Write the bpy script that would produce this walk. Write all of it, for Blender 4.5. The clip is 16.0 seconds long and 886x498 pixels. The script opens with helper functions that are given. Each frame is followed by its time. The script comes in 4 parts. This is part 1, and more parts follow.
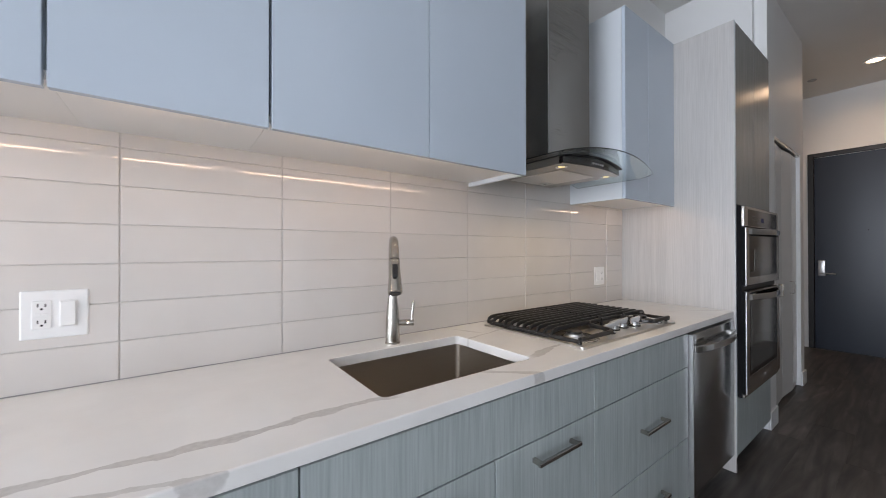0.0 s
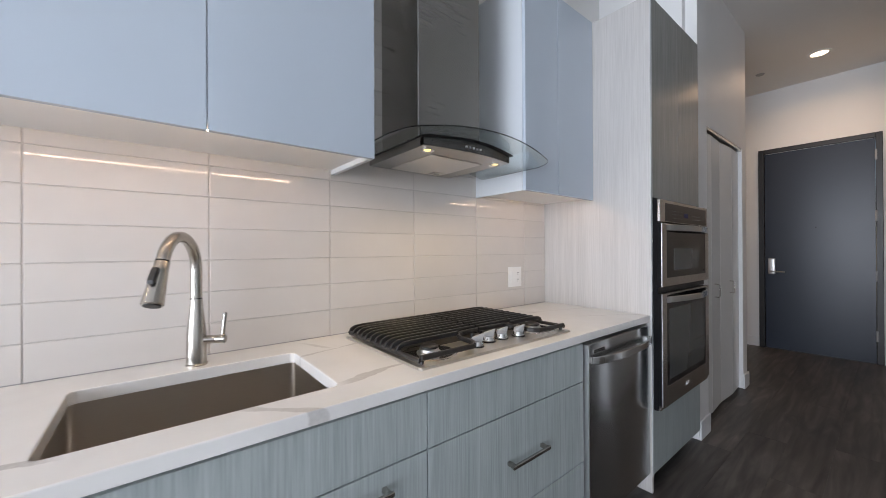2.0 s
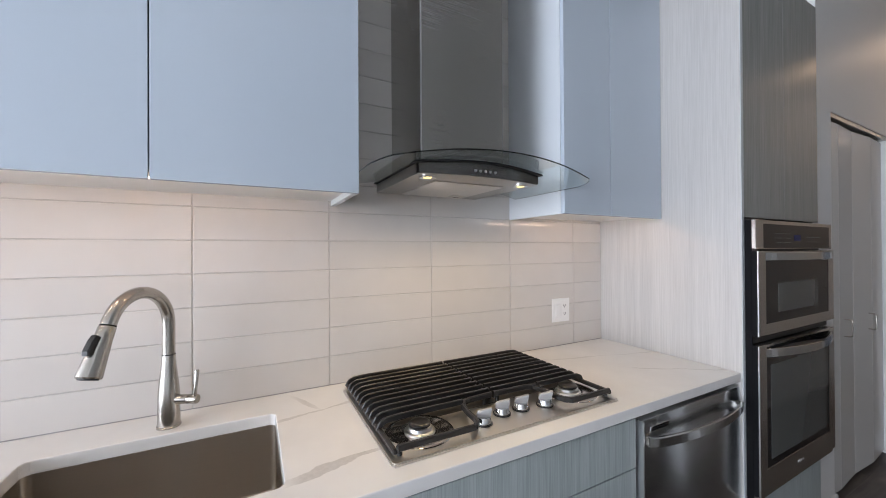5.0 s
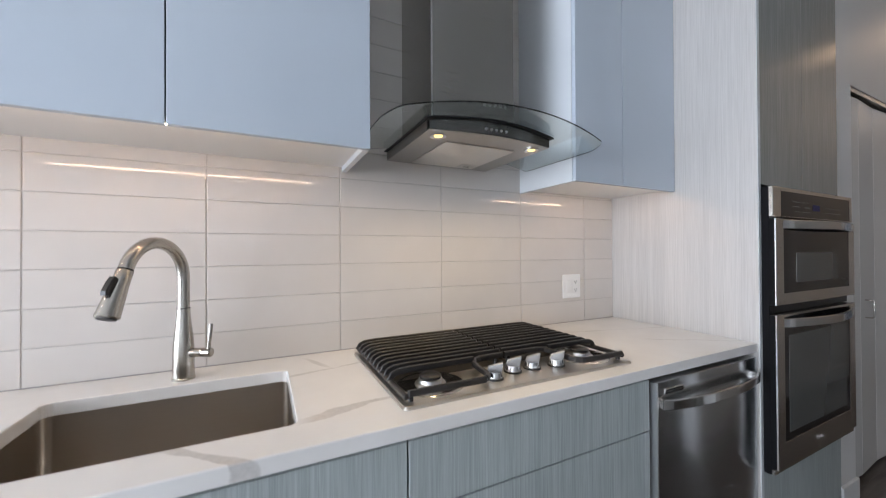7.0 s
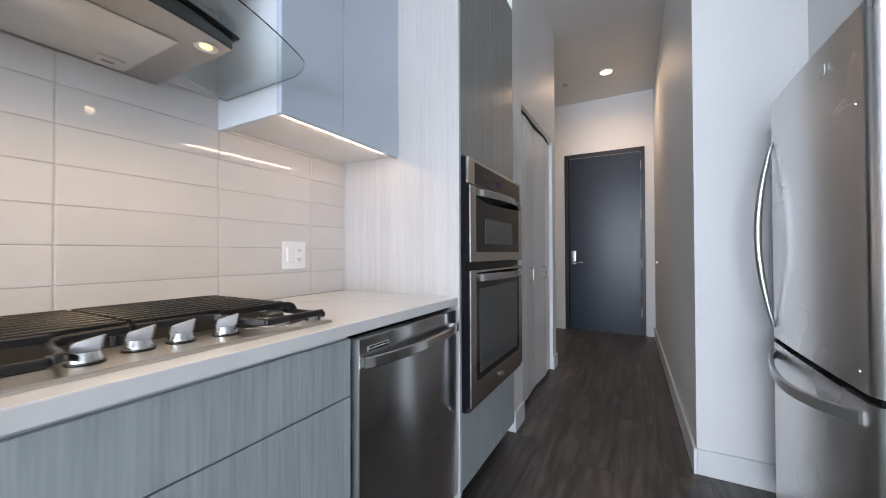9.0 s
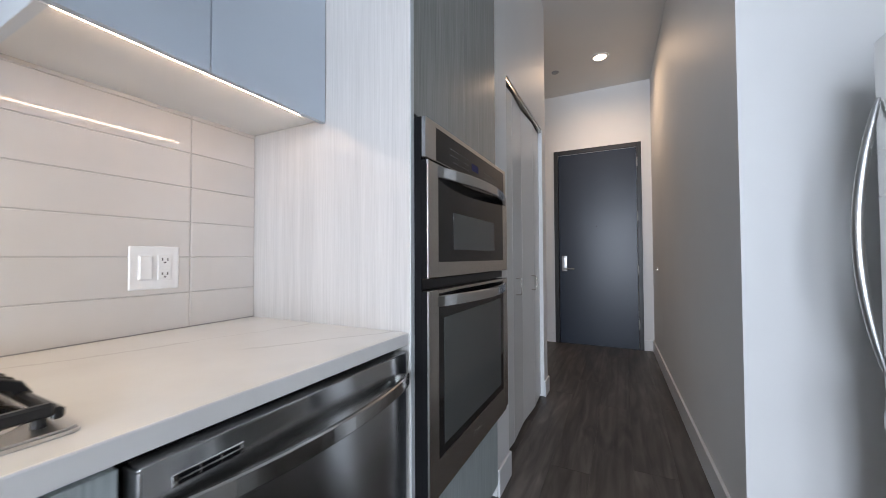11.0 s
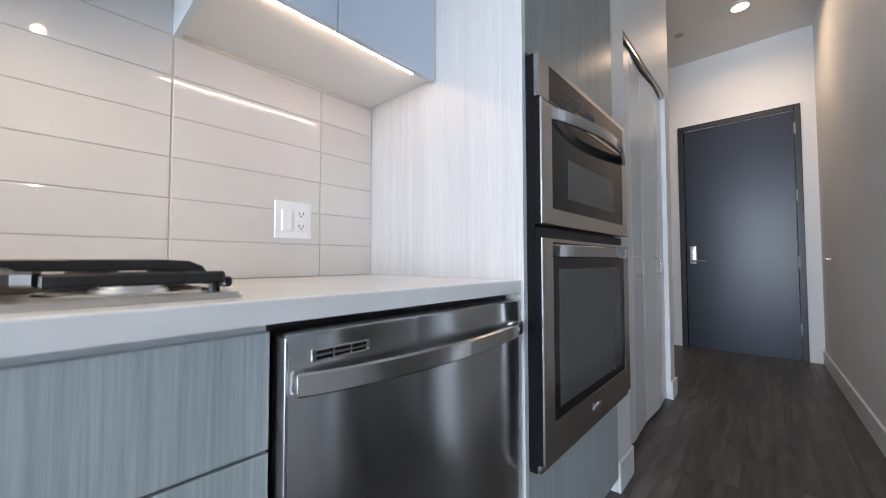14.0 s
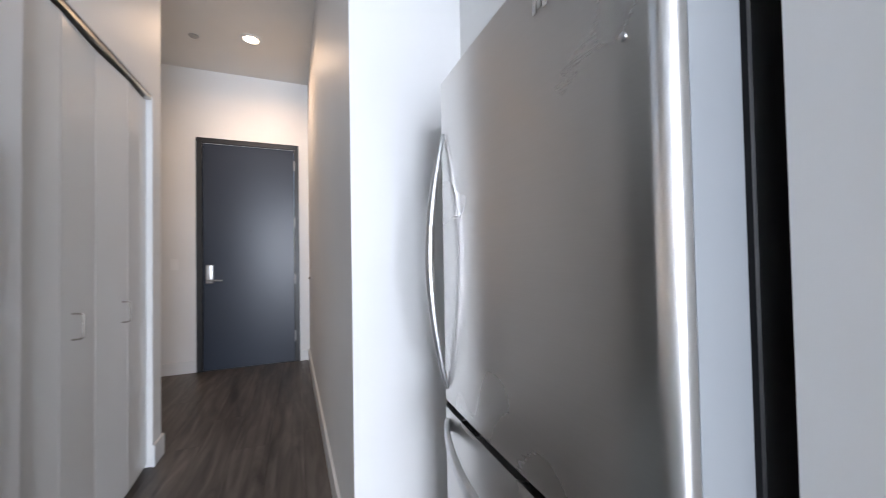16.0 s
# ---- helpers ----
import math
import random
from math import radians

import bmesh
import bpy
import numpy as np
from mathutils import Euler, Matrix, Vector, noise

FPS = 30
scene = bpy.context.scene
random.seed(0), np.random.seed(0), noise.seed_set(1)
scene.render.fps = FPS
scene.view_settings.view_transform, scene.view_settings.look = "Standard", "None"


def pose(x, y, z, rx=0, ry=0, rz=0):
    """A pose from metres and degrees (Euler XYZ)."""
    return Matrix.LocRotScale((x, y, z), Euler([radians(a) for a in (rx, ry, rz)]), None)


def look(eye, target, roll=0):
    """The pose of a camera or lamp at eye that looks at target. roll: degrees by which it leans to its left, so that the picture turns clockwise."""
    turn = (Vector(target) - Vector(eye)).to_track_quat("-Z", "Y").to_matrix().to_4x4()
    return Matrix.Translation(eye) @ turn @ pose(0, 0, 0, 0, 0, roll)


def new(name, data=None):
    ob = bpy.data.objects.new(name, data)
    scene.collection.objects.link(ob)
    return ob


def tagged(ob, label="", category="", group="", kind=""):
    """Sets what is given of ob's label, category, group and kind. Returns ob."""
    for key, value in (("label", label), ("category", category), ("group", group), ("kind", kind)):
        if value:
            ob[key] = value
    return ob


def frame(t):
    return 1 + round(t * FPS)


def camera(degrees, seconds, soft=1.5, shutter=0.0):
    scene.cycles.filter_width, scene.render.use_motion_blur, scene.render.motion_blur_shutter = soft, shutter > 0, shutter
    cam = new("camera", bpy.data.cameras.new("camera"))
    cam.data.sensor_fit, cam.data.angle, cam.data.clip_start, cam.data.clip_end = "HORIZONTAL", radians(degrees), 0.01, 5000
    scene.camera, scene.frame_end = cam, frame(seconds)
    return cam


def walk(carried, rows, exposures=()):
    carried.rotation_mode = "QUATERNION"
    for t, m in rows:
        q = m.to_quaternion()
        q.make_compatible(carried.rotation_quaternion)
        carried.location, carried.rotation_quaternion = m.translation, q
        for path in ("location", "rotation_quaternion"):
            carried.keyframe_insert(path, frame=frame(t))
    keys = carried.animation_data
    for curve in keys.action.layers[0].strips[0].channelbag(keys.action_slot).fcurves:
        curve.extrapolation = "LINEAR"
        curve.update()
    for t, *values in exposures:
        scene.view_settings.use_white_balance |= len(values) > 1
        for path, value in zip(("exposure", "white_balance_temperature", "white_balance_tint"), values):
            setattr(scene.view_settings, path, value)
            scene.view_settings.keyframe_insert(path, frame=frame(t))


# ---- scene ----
cam = camera(101.7, 16.0, 0.8, 0.38)
PATH = [
    (0, (-1.107, -1.302, 1.259), (0.085, 0.304, 1.269), -0.1),
    (0.5, (-0.999, -1.341, 1.251), (0.216, 0.248, 1.263), -0.3),
    (1, (-0.844, -1.411, 1.25), (0.389, 0.164, 1.264), -0.5),
    (1.5, (-0.712, -1.449, 1.249), (0.544, 0.107, 1.258), -0.6),
    (2, (-0.557, -1.418, 1.256), (0.7, 0.138, 1.261), -0.3),
    (2.5, (-0.431, -1.341, 1.258), (0.833, 0.209, 1.257), -0.4),
    (3, (-0.36, -1.315, 1.261), (0.892, 0.244, 1.277), -0.3),
    (3.5, (-0.298, -1.332, 1.305), (0.895, 0.273, 1.324), -0.3),
    (4, (-0.254, -1.363, 1.358), (0.829, 0.318, 1.374), -0.4),
    (6.5, (-0.238, -1.327, 1.408), (0.637, 0.472, 1.417), -0.2),
    (7, (-0.247, -1.345, 1.269), (0.641, 0.447, 1.284), -0.3),
    (7.5, (-0.219, -1.364, 1.212), (0.84, 0.332, 1.239), -0.2),
    (8, (-0.157, -1.403, 1.179), (1.256, 0.012, 1.204), -0.2),
    (8.5, (-0.089, -1.377, 1.132), (1.597, -0.301, 1.162), -0.2),
    (9, (0.078, -1.315, 1.099), (1.833, -0.357, 1.122), -0.2),
    (9.2, (0.148, -1.298, 1.081), (1.912, -0.357, 1.109), -0.0),
    (11.3, (0.692, -1.162, 1.12), (2.482, -0.271, 1.166), -0.3),
    (11.5, (0.763, -1.193, 1.102), (2.532, -0.261, 1.145), -0.6),
    (12, (0.886, -1.236, 1.027), (2.583, -0.179, 1.076), -0.6),
    (12.5, (0.904, -1.212, 0.972), (2.563, -0.097, 1.031), -0.4),
    (13, (0.799, -1.143, 0.916), (2.414, 0.035, 0.987), -0.1),
    (13.5, (0.672, -1.096, 0.905), (2.178, 0.218, 0.977), 0.1),
    (14, (0.61, -1.119, 0.962), (2.093, 0.222, 1.032), -0.1),
    (14.5, (0.64, -1.212, 1.074), (2.337, -0.155, 1.127), -0.0),
    (15, (0.808, -1.303, 1.135), (2.772, -0.929, 1.182), -0.4),
    (15.5, (0.937, -1.384, 1.198), (2.91, -1.712, 1.238), -0.8),
    (16, (0.99, -1.389, 1.179), (2.849, -2.126, 1.22), -1.0),
]
EXPOSURES = [(0, -0.85, 6960, 19), (1, -0.7, 6960, 19), (2, -0.53, 6910, 19), (4, -0.47, 6810, 19), (7, -0.49, 6810, 18), (8.5, -0.25, 6660, 18), (9.2, -0.22, 6610, 18), (11.5, -0.17, 6560, 17), (12, 0.07, 6460, 17), (12.5, 0.15, 6360, 17),
             (13.5, 0.02, 6360, 16), (14.5, -0.1, 6410, 16), (15, 0.06, 6410, 17), (15.5, 0.25, 6510, 18), (16, 0.35, 6710, 19)]
walk(cam, [(t, look(eye, target, roll)) for t, eye, target, roll in PATH], EXPOSURES)

# ---- light ----
world = bpy.data.worlds.new("world")
scene.world = world
world.use_nodes = True
_wn = world.node_tree
_bg = _wn.nodes["Background"]
_sky = _wn.nodes.new("ShaderNodeTexSky")
_sky.sky_type, _sky.sun_disc = "NISHITA", False
_sky.sun_elevation, _sky.sun_rotation = radians(40), radians(200)
_wn.links.new(_sky.outputs[0], _bg.inputs[0])
_bg.inputs[1].default_value = 0.12


def lamp(name, kind, m, power, color, **more):
    data = bpy.data.lights.new(name, kind)
    data.energy, data.color = power, color
    if kind == "AREA":
        data.shape, data.size, data.size_y = "RECTANGLE", more["size"], more["size_y"]
    if "spot" in more:
        data.spot_size, data.spot_blend = radians(more["spot"]), 1.0
    if "soft" in more:
        data.shadow_soft_size = more["soft"]
    ob = new(name, data)
    ob.matrix_world = m
    return ob


SKY = (0.74, 0.875, 1.0)
WARM = (1.0, 0.72, 0.46)
WX, CEIL = -8.0, 3.24
sun = lamp("sun", "SUN", look((0, 0, 8), (-2, -3, 0)), 1.0, (1.0, 0.95, 0.88))
sun.data.angle = radians(12)
lamp("window_light", "AREA", look((WX - 0.062, -1.95, 1.61), (0, -1.95, 1.61)), 1270, SKY, size=5.68, size_y=2.96)
LX, LY = 4.735, -0.98
lamp("downlight_lamp", "SPOT", look((LX, LY, CEIL - 0.03), (LX, LY, 0)), 51, WARM, spot=172, soft=0.06)

HOODWARM = (1.0, 0.77, 0.42)
HOOD_LAMPS = ((0.226, -0.362), (0.584, -0.362))
for _x, _y in HOOD_LAMPS:
    lamp("hood_lamp", "SPOT", look((_x, _y, 1.598), (_x, _y + 0.03, 0.9)), 6.3, HOODWARM, spot=150, soft=0.014)

# ---- materials ----


def material(name, base, rough=0.5, metal=0.0, spec=0.5):
    m = bpy.data.materials.new(name)
    m.use_nodes = True
    b = m.node_tree.nodes["Principled BSDF"]
    b.inputs["Base Color"].default_value = (*base, 1)
    b.inputs["Roughness"].default_value = rough
    b.inputs["Metallic"].default_value = metal
    b.inputs["Specular IOR Level"].default_value = spec
    return m


def nodes(m):
    return m.node_tree, m.node_tree.nodes["Principled BSDF"]


def coords(nt, scale):
    mp = nt.nodes.new("ShaderNodeMapping")
    mp.inputs["Scale"].default_value = scale
    geo = nt.nodes.new("ShaderNodeNewGeometry")
    nt.links.new(geo.outputs["Position"], mp.inputs[0])
    return mp


def noise_tex(nt, scale, size=1.0, detail=4.0, rough=0.55, distort=0.0):
    n = nt.nodes.new("ShaderNodeTexNoise")
    n.inputs["Scale"].default_value = size
    n.inputs["Detail"].default_value = detail
    n.inputs["Roughness"].default_value = rough
    n.inputs["Distortion"].default_value = distort
    nt.links.new(coords(nt, scale).outputs[0], n.inputs[0])
    return n


def ramp(nt, src, stops):
    r = nt.nodes.new("ShaderNodeValToRGB")
    while len(r.color_ramp.elements) < len(stops):
        r.color_ramp.elements.new(0.5)
    for e, (p, c) in zip(r.color_ramp.elements, stops):
        e.position, e.color = p, (*c, 1)
    nt.links.new(src, r.inputs[0])
    return r


def mix(nt, a, b, fac, kind="MIX"):
    n = nt.nodes.new("ShaderNodeMix")
    n.data_type, n.blend_type = "RGBA", kind
    for s, v in ((0, fac), (6, a), (7, b)):
        if isinstance(v, (int, float)):
            n.inputs[s].default_value = v
        elif isinstance(v, tuple):
            n.inputs[s].default_value = (*v, 1)
        else:
            nt.links.new(v, n.inputs[s])
    return n.outputs[2]


def spread(nt, src, lo, hi):
    n = nt.nodes.new("ShaderNodeMapRange")
    n.inputs[3].default_value, n.inputs[4].default_value = lo, hi
    nt.links.new(src, n.inputs[0])
    return n.outputs[0]


def bump(m, src, strength, dist=0.001):
    nt, b = nodes(m)
    n = nt.nodes.new("ShaderNodeBump")
    n.inputs["Strength"].default_value, n.inputs["Distance"].default_value = strength, dist
    nt.links.new(src, n.inputs["Height"])
    nt.links.new(n.outputs[0], b.inputs["Normal"])


def painted(name, base, rough, grain=220.0, strength=0.15, vary=0.05):
    m = material(name, base, rough)
    nt, b = nodes(m)
    n = noise_tex(nt, (1, 1, 1), 0.9, 3)
    c = ramp(nt, n.outputs[0], [(0.3, tuple(v * 0.96 for v in base)), (0.7, tuple(min(1, v * 1.03) for v in base))])
    nt.links.new(c.outputs[0], b.inputs["Base Color"])
    f = noise_tex(nt, (1, 1, 1), grain, 2)
    bump(m, f.outputs[0], strength, 0.0006)
    nt.links.new(spread(nt, n.outputs[0], rough - vary, rough + vary), b.inputs["Roughness"])
    return m


def brushed(name, base, rough, axis, streak=0.012, aniso=0.75):
    """Brushed metal: fine streaks along one axis, reflections drawn out across them."""
    m = material(name, base, rough, 1.0)
    nt, b = nodes(m)
    sc = [420.0, 420.0, 420.0]
    sc[axis] = 3.0
    n = noise_tex(nt, tuple(sc), 1.0, 2, 0.5)
    big = noise_tex(nt, (1, 1, 1), 2.2, 2)
    c = ramp(nt, n.outputs[0], [(0.25, tuple(v * 0.985 for v in base)), (0.75, tuple(min(1, v * 1.012) for v in base))])
    nt.links.new(c.outputs[0], b.inputs["Base Color"])
    a = spread(nt, n.outputs[0], rough - streak, rough + streak)
    add = nt.nodes.new("ShaderNodeMath")
    add.operation = "ADD"
    nt.links.new(a, add.inputs[0])
    nt.links.new(spread(nt, big.outputs[0], -0.03, 0.03), add.inputs[1])
    nt.links.new(add.outputs[0], b.inputs["Roughness"])
    tan = nt.nodes.new("ShaderNodeTangent")
    tan.direction_type, tan.axis = "RADIAL", "Z"
    nt.links.new(tan.outputs[0], b.inputs["Tangent"])
    b.inputs["Anisotropic"].default_value = aniso
    b.inputs["Anisotropic Rotation"].default_value = 0.25
    return m


def grained(name, dark, light, rough=0.45, along=2):
    """A textured wood-look laminate with long fine streaks along one axis."""
    m = material(name, light, rough)
    nt, b = nodes(m)
    sc = [190.0, 190.0, 190.0]
    sc[along] = 4.5
    fine = noise_tex(nt, tuple(sc), 1.0, 5, 0.65)
    sw = [28.0, 28.0, 28.0]
    sw[along] = 0.5
    wide = noise_tex(nt, tuple(sw), 1.0, 3, 0.5)
    mid = tuple((a + c) / 2 for a, c in zip(dark, light))
    c1 = ramp(nt, fine.outputs[0], [(0.30, dark), (0.47, mid), (0.66, light)])
    c2 = ramp(nt, wide.outputs[0], [(0.3, (0.88, 0.885, 0.89)), (0.7, (1.0, 1.0, 1.0))])
    nt.links.new(mix(nt, c1.outputs[0], c2.outputs[0], 1.0, "MULTIPLY"), b.inputs["Base Color"])
    bump(m, fine.outputs[0], 0.22, 0.0006)
    return m


WALL = painted("white_wall_paint", (0.78, 0.78, 0.772), 0.54, 260, 0.12)
CEILING = painted("ceiling_paint", (0.80, 0.79, 0.77), 0.8, 240, 0.15)
TRIM = painted("white_trim_paint", (0.76, 0.77, 0.77), 0.38, 120, 0.05)
CLOSET = painted("closet_door_paint", (0.74, 0.74, 0.725), 0.27, 140, 0.05, 0.008)
GLOSS = painted("pale_gloss_laminate", (0.54, 0.61, 0.69), 0.2, 60, 0.02)
# gloss laminate lightened: the light on the exposed cabinet sides is in its colour
LITPANEL = painted("lit_side_laminate", (0.70, 0.74, 0.775), 0.3, 100, 0.03)
UNDER = painted("cabinet_underside_white", (0.82, 0.805, 0.78), 0.45, 120, 0.05)
BASEWOOD = grained("grey_wood_laminate", (0.32, 0.362, 0.362), (0.475, 0.527, 0.522), 0.34)
PALEWOOD = grained("pale_wood_laminate", (0.47, 0.45, 0.43), (0.565, 0.545, 0.525), 0.42)
# darker copy of the base laminate, with the tall unit's dimmer light painted in
TALLWOOD = grained("shaded_wood_laminate", (0.24, 0.243, 0.23), (0.345, 0.348, 0.33), 0.23)
EDGE = painted("cabinet_edge_band", (0.58, 0.61, 0.62), 0.4, 120, 0.05)
CARCASS = painted("dark_cabinet_gap", (0.03, 0.03, 0.032), 0.7, 120, 0.05)
STEEL = brushed("brushed_steel", (0.50, 0.49, 0.475), 0.27, 0)
STEELV = brushed("brushed_steel_upright", (0.645, 0.63, 0.615), 0.28, 0, 0.001)
DWSTEEL = brushed("dishwasher_steel", (0.52, 0.525, 0.53), 0.215, 0, 0.008, 0.85)
OVENSTEEL = brushed("oven_steel", (0.66, 0.64, 0.61), 0.21, 0)
CHIMNEY = brushed("chimney_steel", (0.41, 0.40, 0.38), 0.27, 0)
SINKSTEEL = brushed("sink_steel", (0.49, 0.44, 0.385), 0.31, 0, 0.015, 0.6)
NICKEL = brushed("brushed_nickel", (0.46, 0.435, 0.40), 0.25, 2, 0.01, 0.0)
BAR = brushed("satin_steel_bar", (0.58, 0.575, 0.56), 0.2, 0, 0.008, 0.7)
DISH = material("polished_dish", (0.62, 0.60, 0.57), 0.16, 1.0)
TRAY = brushed("cooktop_steel", (0.66, 0.635, 0.60), 0.33, 0, 0.012, 0.4)
# tray steel darkened: the shade between the grate bars is in its colour
WELL = brushed("shaded_well_steel", (0.11, 0.102, 0.094), 0.46, 0, 0.02, 0.2)
CHROME = material("polished_chrome", (0.80, 0.80, 0.80), 0.1, 1.0)
SATIN = material("satin_aluminium", (0.66, 0.66, 0.66), 0.33, 1.0)
BLACKGLASS = material("black_glass", (0.012, 0.012, 0.013), 0.06)
OVENGLASS = material("oven_window_glass", (0.095, 0.1, 0.097), 0.06)
BLACK = painted("black_plastic", (0.012, 0.012, 0.013), 0.42, 160, 0.05)
IRON = painted("black_cast_iron", (0.018, 0.017, 0.017), 0.34, 300, 0.06, 0.015)
GRIP = painted("grey_knob_grip", (0.36, 0.36, 0.36), 0.35, 100, 0.05)
PLASTIC = painted("white_plastic", (0.85, 0.85, 0.845), 0.28, 100, 0.02)
SLOT = material("slot_black", (0.006, 0.006, 0.007), 0.75, 0.0, 0.12)
MARK = material("pale_marking", (0.22, 0.225, 0.23), 0.5)
GROUT = painted("pale_grout", (0.56, 0.53, 0.505), 0.8, 300, 0.2)
HINGE = painted("dull_hinge_steel", (0.30, 0.30, 0.30), 0.45, 200, 0.05)
CAULK = painted("grey_sealant", (0.33, 0.32, 0.31), 0.6, 200, 0.1)
DOORPAINT = painted("slate_door_paint", (0.030, 0.039, 0.057), 0.3, 320, 0.1, 0.012)
nodes(DOORPAINT)[1].inputs["Specular IOR Level"].default_value = 0.34
FRAMEPAINT = painted("dark_door_frame_paint", (0.017, 0.017, 0.018), 0.4, 200, 0.06)
HOODFRONT = brushed("black_steel_strip", (0.17, 0.165, 0.16), 0.25, 0)
FILTER = brushed("hood_filter_steel", (0.76, 0.73, 0.69), 0.45, 0)
HOODSTEEL = brushed("hood_steel", (0.44, 0.42, 0.395), 0.33, 0)


def glass(name, tint, rough=0.02):
    m = material(name, tint, rough)
    b = m.node_tree.nodes["Principled BSDF"]
    b.inputs["Transmission Weight"].default_value = 1.0
    b.inputs["IOR"].default_value = 1.45
    return m


HOODGLASS = glass("hood_glass", (0.86, 0.93, 0.92))
PANE = glass("window_pane", (1, 1, 1))


def glowing(name, color, strength):
    m = material(name, color, 0.5)
    b = m.node_tree.nodes["Principled BSDF"]
    b.inputs["Emission Color"].default_value = (*color, 1)
    b.inputs["Emission Strength"].default_value = strength
    return m


LED = glowing("led_strip", (1.0, 0.72, 0.49), 70.0)
BULB = glowing("hood_bulb", (1.0, 0.80, 0.33), 1.9)
DOWN = glowing("downlight_lens", (1.0, 0.82, 0.56), 9.0)
CLOCK = glowing("oven_display", (0.008, 0.010, 0.06), 0.25)


def make_tile():
    m = material("glazed_grey_tile", (0.56, 0.545, 0.53), 0.032)
    nt, b = nodes(m)
    info = nt.nodes.new("ShaderNodeObjectInfo")
    c = ramp(nt, info.outputs["Random"], [(0.0, (0.645, 0.612, 0.582)), (1.0, (0.685, 0.65, 0.62))])
    n = noise_tex(nt, (1, 1, 1), 6.0, 3)
    c2 = ramp(nt, n.outputs[0], [(0.3, (0.96, 0.96, 0.96)), (0.7, (1, 1, 1))])
    nt.links.new(mix(nt, c.outputs[0], c2.outputs[0], 1.0, "MULTIPLY"), b.inputs["Base Color"])
    w = noise_tex(nt, (1, 1, 1), 9.0, 1)
    bump(m, w.outputs[0], 0.006, 0.002)
    return m


TILE = make_tile()


def make_quartz():
    m = material("veined_white_quartz", (0.76, 0.74, 0.71), 0.16)
    nt, b = nodes(m)
    base = noise_tex(nt, (1, 1, 1), 5.0, 5)
    c = ramp(nt, base.outputs[0], [(0.3, (0.78, 0.76, 0.735)), (0.7, (0.85, 0.835, 0.81))])
    out = c.outputs[0]
    geo = nt.nodes.new("ShaderNodeNewGeometry")
    xyz = nt.nodes.new("ShaderNodeSeparateXYZ")
    nt.links.new(geo.outputs["Position"], xyz.inputs[0])

    def calc(op, a, c):
        n = nt.nodes.new("ShaderNodeMath")
        n.operation = op
        for k, v in enumerate((a, c)):
            if isinstance(v, (int, float)):
                n.inputs[k].default_value = v
            else:
                nt.links.new(v, n.inputs[k])
        return n.outputs[0]

    def soft(src, lo, hi):
        n = nt.nodes.new("ShaderNodeMapRange")
        n.interpolation_type = "SMOOTHSTEP"
        n.inputs[1].default_value, n.inputs[2].default_value = lo, hi
        nt.links.new(src, n.inputs[0])
        return n.outputs[0]
    wob = calc("SUBTRACT", noise_tex(nt, (1, 1, 1), 4.0, 5, 0.6).outputs[0], 0.5)
    fat = soft(noise_tex(nt, (1, 1, 1), 5.5, 2).outputs[0], 0.32, 0.68)
    grit = noise_tex(nt, (1, 1, 1), 90.0, 3)
    # veins: from x, to x, y at the start, slope, half width, tone
    for xa, xb, y0, slope, wide, tone in ((-2.2, -0.66, -0.49, -0.035, 0.020, 0.85), (-1.42, -0.98, -0.53, -0.36, 0.014, 0.7), (-0.44, -0.2, -0.5, -0.85, 0.018, 0.7),
                                          (-0.2, 0.06, -0.53, 0.13, 0.020, 0.75), (-0.22, 0.06, -0.225, 0.17, 0.010, 0.6), (-0.15, -0.04, -0.01, -2.1, 0.022, 0.55),
                                          (1.1, 1.5, -0.4, -0.6, 0.010, 0.4), (0.8, 1.45, -0.12, -0.28, 0.008, 0.35)):
        line = calc("ADD", calc("MULTIPLY", calc("SUBTRACT", xyz.outputs[0], xa), slope), y0)
        d = calc("ABSOLUTE", calc("ADD", calc("SUBTRACT", xyz.outputs[1], line), calc("MULTIPLY", wob, 0.10)), 0.0)
        edge = calc("ADD", calc("MULTIPLY", fat, wide), wide * 0.25)
        k = soft(calc("DIVIDE", d, edge), 1.0, 0.72)
        ends = calc("MULTIPLY", soft(xyz.outputs[0], xa, xa + 0.06), soft(xyz.outputs[0], xb, xb - 0.06))
        k = calc("MULTIPLY", calc("MULTIPLY", k, ends), tone)
        tint = ramp(nt, grit.outputs[0], [(0.3, (0.47, 0.445, 0.42)), (0.7, (0.58, 0.555, 0.53))])
        out = mix(nt, out, tint.outputs[0], k)
    nt.links.new(out, b.inputs["Base Color"])
    return m


QUARTZ = make_quartz()


